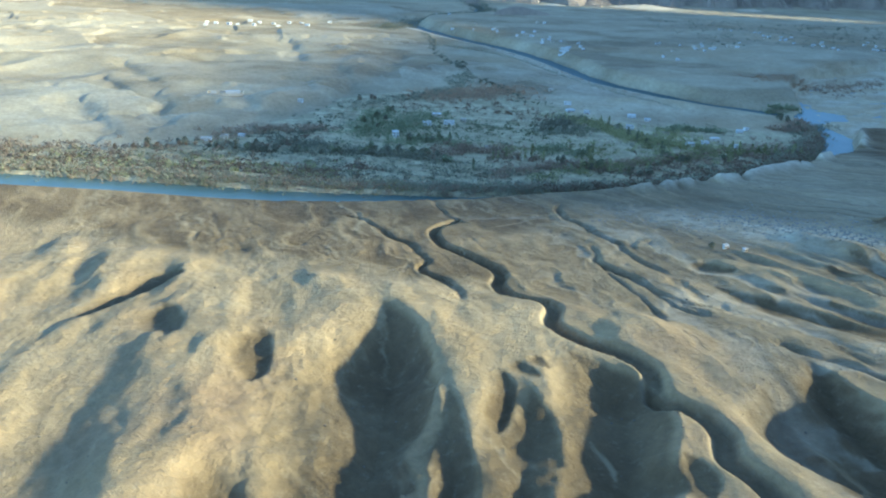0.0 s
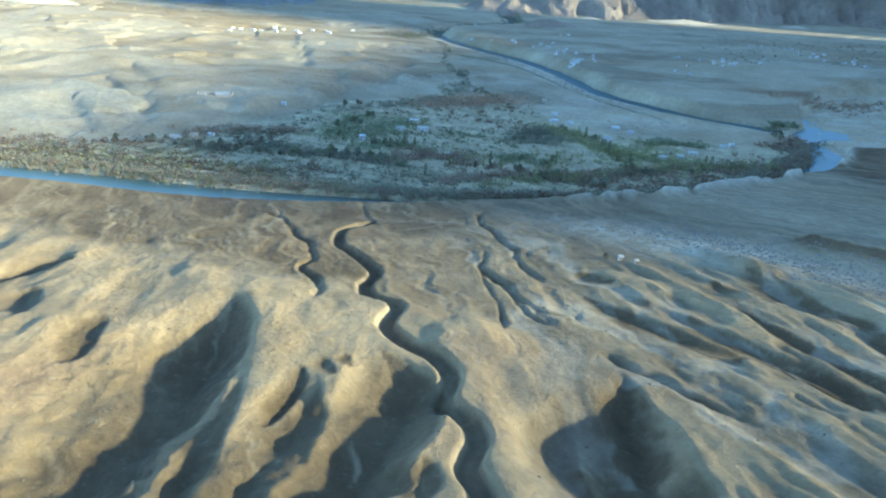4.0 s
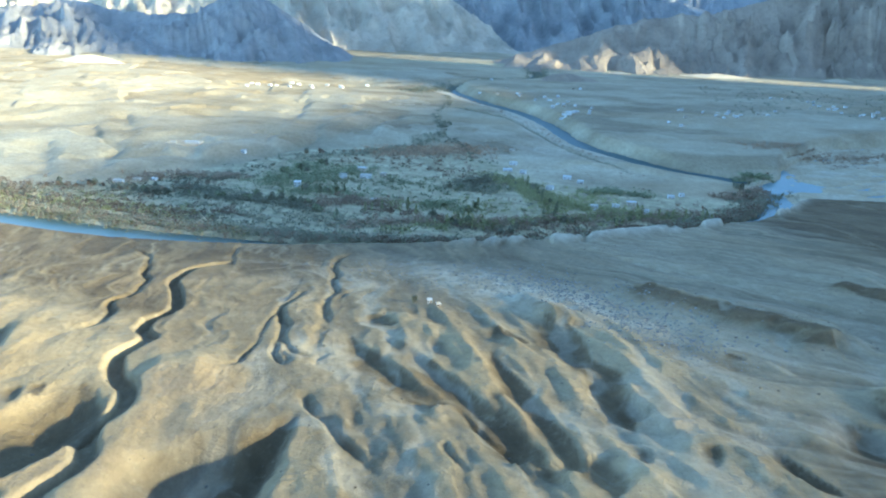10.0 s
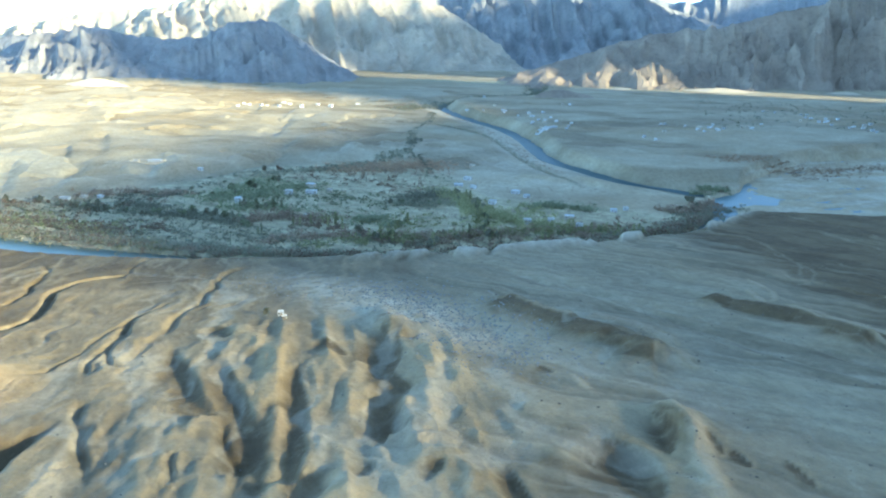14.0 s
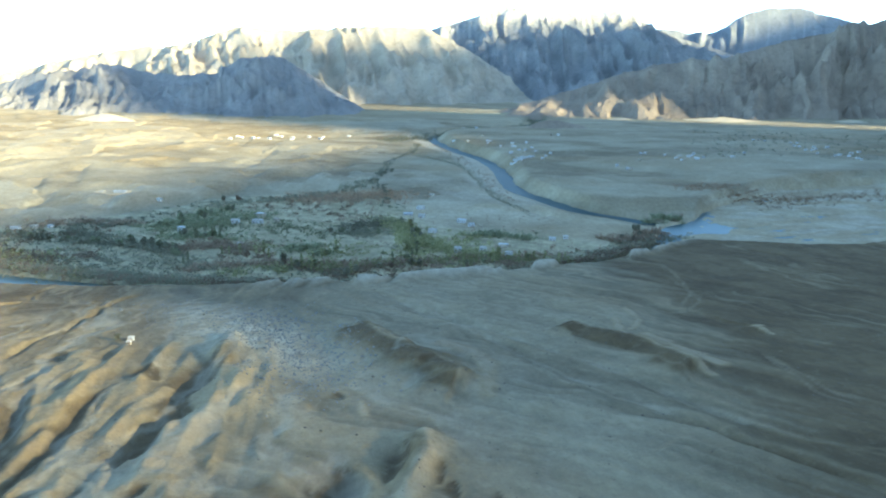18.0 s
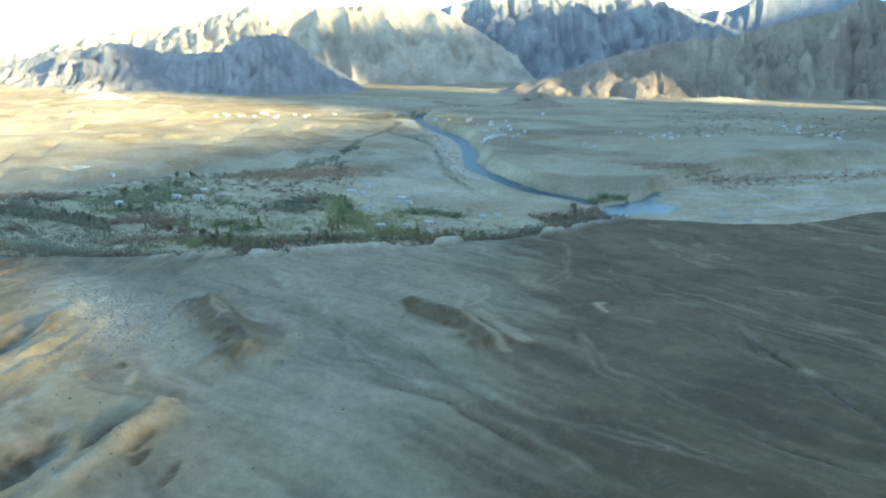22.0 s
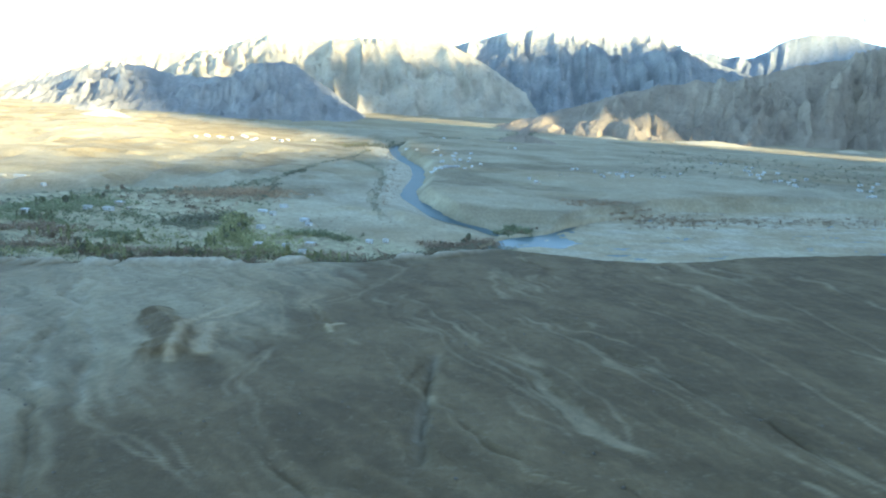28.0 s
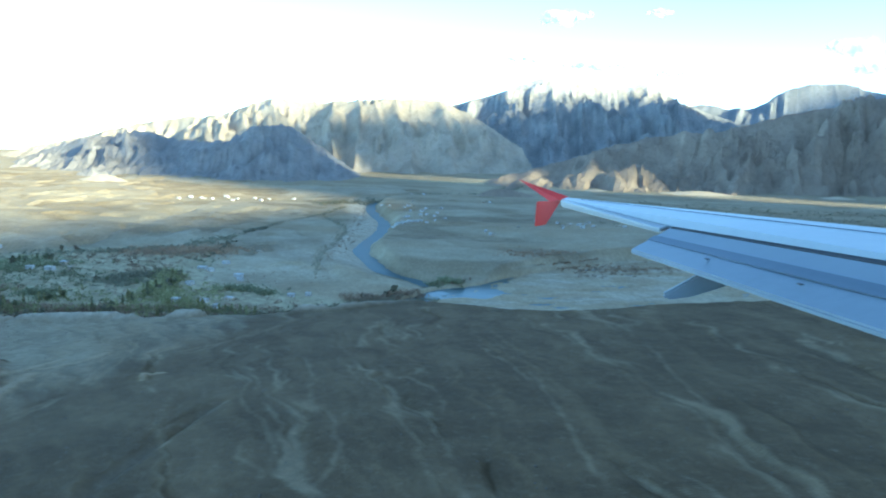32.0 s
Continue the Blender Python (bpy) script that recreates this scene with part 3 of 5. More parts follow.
        g = (1 - ramp(d, 0.0, w + 0.8)) * ramp(s, 0.0, 0.2) * (1 - ramp(s, 0.8, 1.0))
        g *= 0.35 + 0.65 * ramp(fbm(X[i] / 13, Y[i] / 13, 3, 62), 0.25, 0.6)
        fan[i] -= 0.25 * g
        pale[i] = np.maximum(pale[i], 0.1 * g)
        tan[i] = np.maximum(tan[i], 0.42 * g)
    stones = np.exp(-(((X - 215) / 75) ** 2 + ((Y - 420 + 0.6 * (X - 215)) / 28) ** 2))
    pale = np.maximum(pale, stones * (0.25 + 0.5 * ramp(fbm(X / 7, Y / 7, 4, 29), 0.35, 0.6)))
    fan = fan + 0.8 * stones * (fbm(X / 4, Y / 4, 2, 28) - 0.5)

    # river, flood plain, terraces
    shore = ramp(yr - Y, -1, 9)
    bluff = np.exp(-(((yr - Y - 11) / 11) ** 2)) * ramp(X, 120, 200) * (1 - ramp(X, 430, 500))
    knob = fbm(X / 17, Y / 60, 3, 33)
    fan = fan + 5.5 * bluff * ramp(knob, 0.4, 0.62)
    pale = np.maximum(pale, 0.85 * bluff * ramp(knob, 0.42, 0.58))
    beyond = ramp(Y - yf, 0, 7)
    braid = ramp(X, 430, 500) * (1 - beyond) * (1 - shore)
    pool = np.exp(-((((X - 497) / 24) ** 2 + ((Y - 935) / 75) ** 2) ** 2)) * ramp(fbm(X / 22, Y / 40, 4, 36), 0.25, 0.55)
    strand = fbm((X + 0.5 * Y) / 120, (Y - 0.62 * X + 14 * fbm(X / 40, Y / 40, 2, 64)) / 17, 3, 65, True)
    bed = -1.9 * braid * ramp(strand, 0.74, 0.9) - 3.2 * (1 - braid) + braid * (0.7 + 2.6 * (fbm(X / 45, Y / 26, 4, 35) - 0.5) - 2.6 * pool)
    Z = np.maximum(fan, 1.2 + 0.5 * np.tanh(fan)) * shore + (1 - shore) * (bed * (1 - beyond) + floor * beyond)
    tan *= shore
    pale = np.maximum(pale * np.maximum(shore, 0.0), braid * (0.1 + 0.6 * ramp(0.75 - strand, 0.0, 0.3) * ramp(fbm(X / 60, Y / 30, 3, 72), 0.35, 0.6)))
    flat = beyond * (1 - shore)
    tan = np.maximum(tan, braid * 0.45 * ramp(fbm(X / 45, Y / 30, 4, 34), 0.35, 0.6))
    hill2 = flat * ramp(Y - vt, 0, 90) * (1 - ramp(Y, 1300, 1650)) * (1 - ramp(X + 0.12 * (Y - 900), -110, 70))
    Z = Z + hill2 * (4 + 17 * (fbm((X - 0.4 * Y) / 150, (Y + 0.2 * X) / 170, 3, 37, True, 0.36) - 0.4))
    for w, line in BADLAND_HOLLOWS:
        i, d, side, _ = near_line(X, Y, wind(line), 3 * w)
        g = np.exp(-(d / (w * np.where(side > 0, 0.9, 1.9))) ** 2 - 1.4 * (fbm(X[i] / 30, Y[i] / 30, 3, 14) - 0.3))
        Z[i] -= 0.5 * w * g * flat[i]
    tan = np.maximum(tan, 0.3 * hill2)
    pale = np.maximum(pale, 0.06 * hill2 + 0.22 * hill2 * ramp(fbm(X / 110, Y / 90, 4, 38), 0.4, 0.7))
    trib = wind(TRIBUTARY, 12)
    xt = np.interp(Y, trib[:, 1], trib[:, 0])
    east = flat * ramp(X - xt, 14, 34) * ramp(Y, 960, 1010) * ramp(Y - yf - 34 * fbm(X / 26, Y / 40, 3, 39), -4, 10) * (1 - ramp(Y, 1700, 2100))
    Z = Z + 11 * east + 3 * east * (fbm(X / 60, Y / 60, 4, 43) - 0.5)
    west = flat * (1 - ramp(X - xt, -80, -45 + 25 * (fbm(X / 50, Y / 50, 3, 44) - 0.5))) * ramp(Y, 900, 1150) * (1 - ramp(Y, 1800, 2200))
    Z = Z + 4 * west
    pale = np.maximum(pale, (0.5 + 0.5 * fbm(X / 30, Y / 50, 4, 59)) * flat * (1 - west) * (1 - east) * ramp(Y, 930, 1000) * (1 - ramp(Y, 1600, 1800)) * ramp(X - xt, -160, -150) * (1 - ramp(X - xt, 0, 9)))
    i, d, side, s = near_line(X, Y, trib, 45)
    d = d + 9 * (fbm(X[i] / 22, Y[i] / 22, 3, 73) - 0.5)
    k = flat[i] * (1 - ramp(d, np.where(side > 0, 9, 7), np.where(side > 0, 15, 40)))
    Z[i] = Z[i] * (1 - k) + k * (-4.2 + 0.010 * np.clip(Y[i] - 900, 0, 3000))
    i, d, side, s = near_line(X, Y, wind(TRIBUTARY_SIDE, 12), 20)
    Z[i] -= 2.5 * np.exp(-((d / 5) ** 2))
    # tan grows westwards, putting the plain's warm sunlight into the soil colour
    tan = np.maximum(tan, flat * 0.55 * ramp(Y + 0.35 * np.clip(-X, 0, 900), 1300, 1800) * (0.4 + 0.6 * (1 - ramp(X, -500, -100))))
    tan = np.maximum(tan, flat * 0.4 * ramp(fbm(X / 240, Y / 120, 4, 45), 0.4, 0.65))
    Z = Z + flat * 4 * (fbm(X / 220, Y / 220, 4, 46) - 0.5) * ramp(Y, 950, 1300) * ramp(np.abs(X - xt), 20, 90)

    # worn terraces on the plain, each tread with a soil of its own
    levels = 5.5 * fbm((X + 0.5 * Y) / 330, Y / 250, 4, 66) + 1.4 * fbm(X / 70, Y / 60, 4, 67)
    tread, scarp = np.floor(levels), levels - np.floor(levels)
    plain = flat * ramp(np.abs(X - xt), 50, 130) * ramp(Y - vt, 20, 110) * (1 - ramp(Y, 1900, 2200)) * (0.35 + 0.65 * (1 - east))
    Z = Z + plain * 3.2 * (tread - 3.5 + ramp(scarp, 0.0, 0.16))
    soil = lattice(tread, 0 * tread + 3, 68)
    pale = np.maximum(pale, plain * 0.3 * ramp(soil, 0.45, 0.9) * (0.5 + 0.7 * fbm(X / 60, Y / 30, 4, 69)))
    dull = plain * ramp(0.55 - soil, 0.0, 0.4) * ramp(fbm(X / 90, Y / 45, 4, 70), 0.3, 0.6)

    # the village's fields, with low earth walls between them
    vill = flat * (1 - ramp(Y - vt, -12, 12)) * (1 - ramp(X, 400, 450))
    gx, gy = (X + 14 * fbm(X / 40, Y / 40, 2, 47)) / 34, (Y + 0.25 * X + 10 * fbm(X / 40, Y / 40, 2, 48)) / 15
    row = np.floor(gy)
    gx = gx + 0.37 * row
    parcel = lattice(np.floor(gx), row, 49)
    fx, fy = gx - np.floor(gx), gy - row
    edge = np.maximum(1 - ramp(np.minimum(fx, 1 - fx) * 34, 0.6, 2.2), 1 - ramp(np.minimum(fy, 1 - fy) * 15, 0.6, 2.2))
    field = vill * (1 - 0.8 * edge)
    Z = Z + vill * (0.9 * edge + 0.8 * (parcel - 0.5))
    crops = flat * np.exp(-(((X + 120) / 260) ** 2 + ((Y - 2300) / 60) ** 2))
    field = np.maximum(field, 0.9 * crops)
    varnish_shade = shore * np.clip(0.86 - 0.28 * ramp(X, 170, 260) * (1 - ramp(X, 430, 540)) + 0.2 * (1 - ramp(X, 20, 110)) * ramp(Y + 0.45 * X, 330, 370) - 0.5 * stones + 0.4 * gravel_shade + 0.6 * ramp(X + 0.3 * (Y - 400), 400, 580) + 0.3 * (fbm(X / 80, Y / 80, 3, 55) - 0.5) + 0.8 * (0.6 - thread * 0.5 - rill * 0.5) * (0.3 + 0.7 * east_fan), 0, 1) + flat * (0.05 + 0.35 * ramp(fbm(X / 130, Y / 70, 4, 58), 0.4, 0.65) + 0.3 * dull + 0.2 * np.maximum(east, west))
    pale = np.maximum(pale, 0.2 * flat * ramp(X, 350, 600) * ramp(Y, 850, 1000) * (1 - ramp(Y, 2200, 2500)) * ramp(fbm(X / 150, Y / 90, 5, 57), 0.25, 0.65))
    return Z, tan, field, pale, parcel, varnish_shade, streak * shore


def build_ground():
    y = [-3000.0, -1500.0, -1000.0, -700.0, -550.0, *np.arange(-450.0, 60.0, 8.0), *np.arange(60.0, 92.0, 4.0)]
    while y[-1] < 4990:
        v = y[-1]
        y.append(v + (1.25 if v < 560 else 1.25 + (v - 560) * 0.0075))
    y = np.array(y)
    u = np.concatenate([[-9, -5, -3, -2, -1.5, -1.2], np.linspace(-1, 1, 1040), [1.2, 1.5, 2, 3, 5, 9]])
    yy = np.clip(y, 150, 5000)
    left, right = -170 - 0.75 * yy, 760 + 0.52 * yy
    X = (left + right)[:, None] / 2 + (right - left)[:, None] / 2 * u[None, :]
    X = np.clip(X, -6000, 6000) + 0 * y[:, None]
    Y = np.repeat(y[:, None], len(u), 1)
    Z, tan, field, pale, parcel, varnish_shade, streak = land(X.ravel(), Y.ravel())
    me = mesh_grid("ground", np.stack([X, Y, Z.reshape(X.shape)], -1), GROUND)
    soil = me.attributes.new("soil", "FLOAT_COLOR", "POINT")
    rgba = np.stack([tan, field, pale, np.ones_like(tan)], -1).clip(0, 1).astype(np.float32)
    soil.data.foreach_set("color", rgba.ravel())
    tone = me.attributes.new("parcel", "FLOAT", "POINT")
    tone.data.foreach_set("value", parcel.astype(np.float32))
    tone = me.attributes.new("varnish_shade", "FLOAT", "POINT")
    tone.data.foreach_set("value", varnish_shade.astype(np.float32))
    tone = me.attributes.new("streak", "FLOAT", "POINT")
    tone.data.foreach_set("value", streak.astype(np.float32))
    return tagged(new("ground", me), "dry stony desert fan with silt hills, washes and river plain", "ground", kind="structure")


def ribbon(name, left, right, z, mat):
    k = min(len(left), len(right))
    a, b = left[np.linspace(0, len(left) - 1, k).astype(int)], right[np.linspace(0, len(right) - 1, k).astype(int)]
    t = np.linspace(0, 1, 9)[None, :, None]
    P = a[:, None, :] * (1 - t) + b[:, None, :] * t
    return mesh_grid(name, np.concatenate([P, z(P[..., 0], P[..., 1])[..., None]], -1), mat)


ground = build_ground()
xs = np.arange(-1500, 2300, 12.0)
rn, rf = np.array(RIVER_NEAR, float), np.array(RIVER_FAR, float)
river = ribbon("river", np.stack([xs, np.interp(xs, rn[:, 0], rn[:, 1]) - 14], -1), np.stack([xs, np.interp(xs, rf[:, 0], rf[:, 1]) + 12], -1), lambda x, y: 0 * x - 0.9, WATER)
tagged(new("river", river), "grey-blue glacial river winding past the village", "river", kind="structure")
tl = wind(TRIBUTARY, 12)
trib = ribbon("tributary_river", tl - (15, 0), tl + (15, 0), lambda x, y: 2 + 0.010 * np.clip(y - 900, 0, 3000) - 5.4, DULL_WATER)
tagged(new("tributary_river", trib), "narrow blue side river in a shallow cutting", "river", kind="structure")


# ---------------------------------------------------------------- mountains
def crags(x, y, seed, octaves=6):
    """Branching sharp ridges from 0 to 1: each finer set of ridges grows on the flanks of the last."""
    out, amp, weight, total = 0.0, 1.0, 1.0, 0.0
    for k in range(octaves):
        v = (1 - np.abs(2 * vnoise(x * 2**k + 13.7 * k, y * 2**k - 5.3 * k, seed + k) - 1)) ** 2 * weight
        out, total = out + amp * v, total + amp
        weight, amp = np.clip(1.7 * v, 0.15, 1), amp * 0.55
    return np.clip(out / total * 1.5, 0, 1.2)


def mountain(name, label, crest, front, back, mat, seed, spur=260.0, jag=9.0, ns=320, nt=80, turn=None, rugged=0.5):
    """A range swept along its crest (x, y, height), with spurs and gullies down its front."""
    line = wind(crest, 10)
    line = line[np.linspace(0, len(line) - 1, ns).astype(int)]
    way = line[-1, :2] - line[0, :2]
    normal = np.array([way[1], -way[0]]) / np.linalg.norm(way) if turn is None else np.array(turn)
    s = np.concatenate([[0], np.cumsum(np.hypot(*np.diff(line[:, :2], axis=0).T))])
    zero = 0 * s
    top = line[:, 2] + jag * (fbm(s / 70, zero, 5, seed, True, 0.6) - 0.6) * 2
    t = np.concatenate([-np.linspace(1, 0.02, 16), [0], np.linspace(0.005, 1, nt)])
    S, T = np.meshgrid(s, t, indexing="ij")
    A = np.abs(T)
    width = np.where(T >= 0, front, -back) * (0.62 + 0.55 * fbm(S / spur, 0 * S, 2, seed + 6, True))
    x, y = line[:, 0:1] + normal[0] * A * width, line[:, 1:2] + normal[1] * A * width
    wx, wy = x + 0.5 * spur * (fbm(x / 300, y / 300, 3, seed + 3) - 0.5), y + 0.5 * spur * (fbm(x / 300, y / 300, 3, seed + 4) - 0.5)
    along, across = wx * normal[1] - wy * normal[0], wx * normal[0] + wy * normal[1]
    rib = crags(along / spur, across / (1.7 * spur), seed + 5)
    fine = crags(along / spur * 4.6, across / spur * 1.3, seed + 9)
    low = -6.0
    fall = np.clip(1 - A, 0, 1)
    cut = np.sin(np.pi * np.clip(A, 0, 1)) ** 0.8
    profile = 0.6 * fall + 0.4 * fall**2
    z = low + (top[:, None] - low) * (profile * (1 + rugged * cut * (rib - 0.5)) + 0.15 * cut * (fine - 0.45))
    x = x + 22 * cut * (fbm(S / 40, A * 9, 3, seed + 12) - 0.5)
    z = np.maximum(z, low - 4)
    me = mesh_grid(name, np.stack([x, y, z], -1), mat)
    return tagged(new(name, me), label, "mountain")


foothills = mountain("mountain", "dark bare foothills in front of the sunlit range",
         [(-2480, 2560, 20), (-2175, 2480, 75), (-1931, 2450, 125), (-1740, 2450, 135), (-1584, 2450, 165), (-1383, 2450, 130), (-1136, 2450, 130), (-1030, 2440, 170), (-879, 2440, 184), (-759, 2450, 140), (-560, 2480, 10)],
         600, 260, ROCK_FOOT, 100, 150, turn=(0.5, -0.866), rugged=0.75)
cliffs = mountain("mountain_range", "high sunlit bare range with pale cliffs along its top",
         [(-3300, 3050, 20), (-2699, 3000, 110), (-2293, 3000, 182), (-1923, 3000, 229), (-1648, 3000, 246), (-1358, 3000, 312), (-1088, 3000, 301), (-753, 3000, 308), (-493, 3050, 295), (-200, 3150, 120)],
         560, 300, ROCK_FAR, 200, 170, turn=(0.5, -0.866), rugged=0.45)
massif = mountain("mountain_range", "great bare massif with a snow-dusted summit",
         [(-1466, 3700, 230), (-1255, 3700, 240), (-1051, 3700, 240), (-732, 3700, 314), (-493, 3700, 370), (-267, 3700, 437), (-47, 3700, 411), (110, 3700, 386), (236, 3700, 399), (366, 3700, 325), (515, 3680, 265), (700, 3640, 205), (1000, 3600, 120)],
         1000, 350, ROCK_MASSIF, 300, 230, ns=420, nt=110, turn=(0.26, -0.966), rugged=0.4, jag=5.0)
ridge = mountain("mountain_ridge", "dark craggy ridge with steep gullied spurs",
         [(-200, 2330, -4), (-80, 2400, 15), (30, 2460, 45), (157, 2500, 83), (297, 2540, 130), (463, 2580, 166), (590, 2610, 178), (700, 2640, 203), (810, 2680, 234), (930, 2720, 262), (1060, 2760, 292), (1400, 2850, 360), (1900, 2900, 420), (2600, 2900, 420)],
         420, 320, ROCK_NEAR, 400, 130, ns=560, nt=110, turn=(0.03, -1.0), rugged=0.85)


def scree(owner, x, y, wide, deep, high, seed):
    """A low cone of sand and rubble at a mountain's foot."""
    r, a = np.meshgrid(np.linspace(0, 1, 26), np.linspace(0, 2 * math.pi, 70), indexing="ij")
    lobe = 1 + 0.5 * (fbm(np.cos(a) * 2 + 5, np.sin(a) * 2 + 5, 4, seed) - 0.5)
    z = high * (1 - r) ** 1.5 + 10 + 0.06 * high * (fbm(a * 9, r * 2, 4, seed + 1, True) - 0.5) - 7 * r
    me = mesh_grid("scree_fan", np.stack([x + wide * r * np.cos(a) * lobe, y + deep * r * np.sin(a) * lobe, z], -1), SCREE)
    part("scree_fan", me, owner, "pale sandy scree fan at the foot")


# the massif's pale fans are added in place of sunlit patches of plain
for owner, spots in ((ridge, ((600, 2245, 300, 150, 15), (930, 2290, 160, 110, 12), (330, 2230, 120, 90, 9))),
                     (massif, ((-150, 2700, 260, 120, 9), (260, 2740, 240, 130, 9))), (foothills, ((-1150, 2120, 200, 120, 9), (-700, 2130, 150, 100, 9))), (cliffs, ((-330, 2560, 220, 120, 9),))):
    for k, (x, y, wide, deep, high) in enumerate(spots):
        scree(owner, x, y, wide, deep, high, 88 + 3 * k)
mountain("mountain", "distant blue-grey peak with a little snow",
         [(250, 4250, 300), (420, 4250, 330), (564, 4230, 309), (694, 4200, 324), (837, 4200, 406), (1030, 4200, 425), (1242, 4200, 370), (1600, 4200, 300), (2000, 4200, 260)],
         500, 250, ROCK_BLUE, 500, 380)
mountain("rocky_knoll", "low dark rocky knoll at the ridge's toe", [(100, 1840, 0), (140, 1850, 26), (190, 1860, 36), (250, 1860, 28), (320, 1850, 0)], 80, 80, ROCK_NEAR, 700, 60, jag=4, ns=60, nt=24)
mountain("sand_hill", "smooth pale sand hill on the sunlit plain", [(-1260, 1800, -4), (-1130, 1800, 20), (-1050, 1800, 33), (-960, 1790, 18), (-860, 1770, -4)], 90, 90, SCREE, 720, 120, jag=1, ns=60, nt=24, rugged=0.2)
# added unseen range sunward of the valley; skyline and passes shape the low sun
SHADE_SKYLINE = [(-900, 800), (0, 800), (120, 795), (220, 776), (320, 766), (400, 773), (450, 800), (500, 855), (570, 930), (850, 945), (1050, 935), (1200, 925), (1350, 925), (1480, 915), (1560, 960), (1640, 1200), (1740, 1420), (1870, 1560), (1910, 1680), (2000, 1720), (2200, 1600), (2254, 1560), (2264, 660), (2336, 660), (2346, 1560), (2570, 1520), (2722, 1430), (2835, 1350), (2950, 1420), (3200, 1400), (3440, 1400), (3466, 1330), (3522, 1290), (3590, 1210), (3650, 1130), (3720, 1040), (4000, 1120), (4600, 1150)]
side = Vector((-SUN_TO.y, SUN_TO.x, 0))
mountain("mountain_range", "unseen bare range added to shade the valley from the low sun",
         [(SUN_TO.x * 2500 + side.x * s, SUN_TO.y * 2500 + side.y * s, h) for s, h in SHADE_SKYLINE], 700, 700, ROCK_NEAR, 600, 300, jag=8, ns=700, nt=30,
         turn=(-SUN_TO.x, -SUN_TO.y))


# ---------------------------------------------------------------- plants
def height(x, y):
    return float(land(np.array([x]), np.array([y]))[0][0])


def leaf_cloud(centres, sizes, rng):
    """Small bent leaf clumps, two triangles pairs each, round given centres."""
    n = len(centres)
    a = rng.normal(size=(n, 3))
    a /= np.linalg.norm(a, axis=1, keepdims=True)
    b = np.cross(a, rng.normal(size=(n, 3)))
    b /= np.linalg.norm(b, axis=1, keepdims=True)
    c = np.cross(a, b) * 0.35
    s = np.asarray(sizes)[:, None]
    v = np.stack([centres - a * s, centres - b * s * 0.7 + c * s, centres + a * s, centres + b * s * 0.7 + c * s], 1)
    f = np.arange(n)[:, None] * 4 + np.array([[0, 1, 2], [0, 2, 3]]).reshape(1, 6)
    return v.reshape(-1, 3), f.reshape(-1, 3)


def trunk_mesh(name, h, r, rng, limbs=4):
    bm = bmesh.new()
    bmesh.ops.create_cone(bm, segments=6, radius1=r, radius2=r * 0.3, depth=h, matrix=Matrix.Translation((0, 0, h / 2 - 0.4)))
    for k in range(limbs):
        t = rng.uniform(0.4, 0.8)
        turn = Euler((rng.uniform(0.5, 0.9), 0, rng.uniform(0, 6.28))).to_matrix().to_4x4()
        bmesh.ops.create_cone(bm, segments=4, radius1=r * 0.4, radius2=r * 0.1, depth=h * 0.4, matrix=Matrix.Translation((0, 0, h * t)) @ turn @ Matrix.Translation((0, 0, h * 0.2)))
    return finish(name, bm, BARK)


def crown_mesh(name, h, low, radius, shape, count, size, mat, rng):
    z = rng.uniform(low, h, count)
    t = (z - low) / (h - low)
    if shape == "column":
        w = radius * np.sin(np.pi * np.clip(t * 0.85 + 0.15, 0, 1)) ** 0.6
    else:
        w = radius * np.sqrt(np.clip(1 - (2 * t - 0.9) ** 2 / 1.25, 0.02, 1))
    turn = rng.uniform(0, 6.28, count)
    lump = 0.75 + 0.35 * np.sin(turn * 3 + z * 1.3) + 0.2 * rng.normal(size=count)
    r = w * np.sqrt(rng.uniform(0.15, 1, count)) * np.clip(lump, 0.3, 1.35)
    v, f = leaf_cloud(np.stack([r * np.cos(turn), r * np.sin(turn), z], -1), size * rng.uniform(0.6, 1.3, count), rng)
    return mesh_from(name, v, f, mat)


KINDS = [
    ("poplar_tree", "tall slim green poplar in the village", 11, 1.0, 1.5, "column", 150, 0.75, LEAF_GREEN),
    ("poplar_tree", "tall slim poplar turning yellow in autumn", 12, 1.2, 1.5, "column", 150, 0.75, LEAF_YELLOW),
    ("willow_tree", "round dark green willow beside the fields", 6.5, 1.2, 3.0, "round", 170, 0.9, LEAF_DARK),
    ("willow_tree", "round green willow beside the fields", 7.0, 1.2, 3.2, "round", 170, 0.9, LEAF_GREEN),
    ("willow_tree", "low willow with rust-brown autumn leaves", 5.0, 0.8, 2.6, "round", 140, 0.8, LEAF_RUST),
]
rng = np.random.default_rng(7)
models = {}
placed = {}


def plant(kind, x, y, scale):
    name, label, h, low, radius, shape, count, size, mat = KINDS[kind]
    version = int(rng.integers(2))
    m = pose(x, y, height(x, y) - 0.1, 0, 0, rng.uniform(0, 360))
    if (kind, version) not in models:
        base = tagged(new(name), label, "tree", "village trees")
        part("trunk", trunk_mesh("trunk", h * 0.8, 0.03 * h, rng), base)
        part("crown", crown_mesh("crown", h, low, radius, shape, count, size, mat, rng), base)
        base.matrix_basis = m
        models[kind, version] = base
        tree = base
    else:
        tree = copy_thing(models[kind, version], m)
    tree.scale = (scale * rng.uniform(0.9, 1.15), scale * rng.uniform(0.9, 1.15), scale * rng.uniform(0.85, 1.2))
    return tree


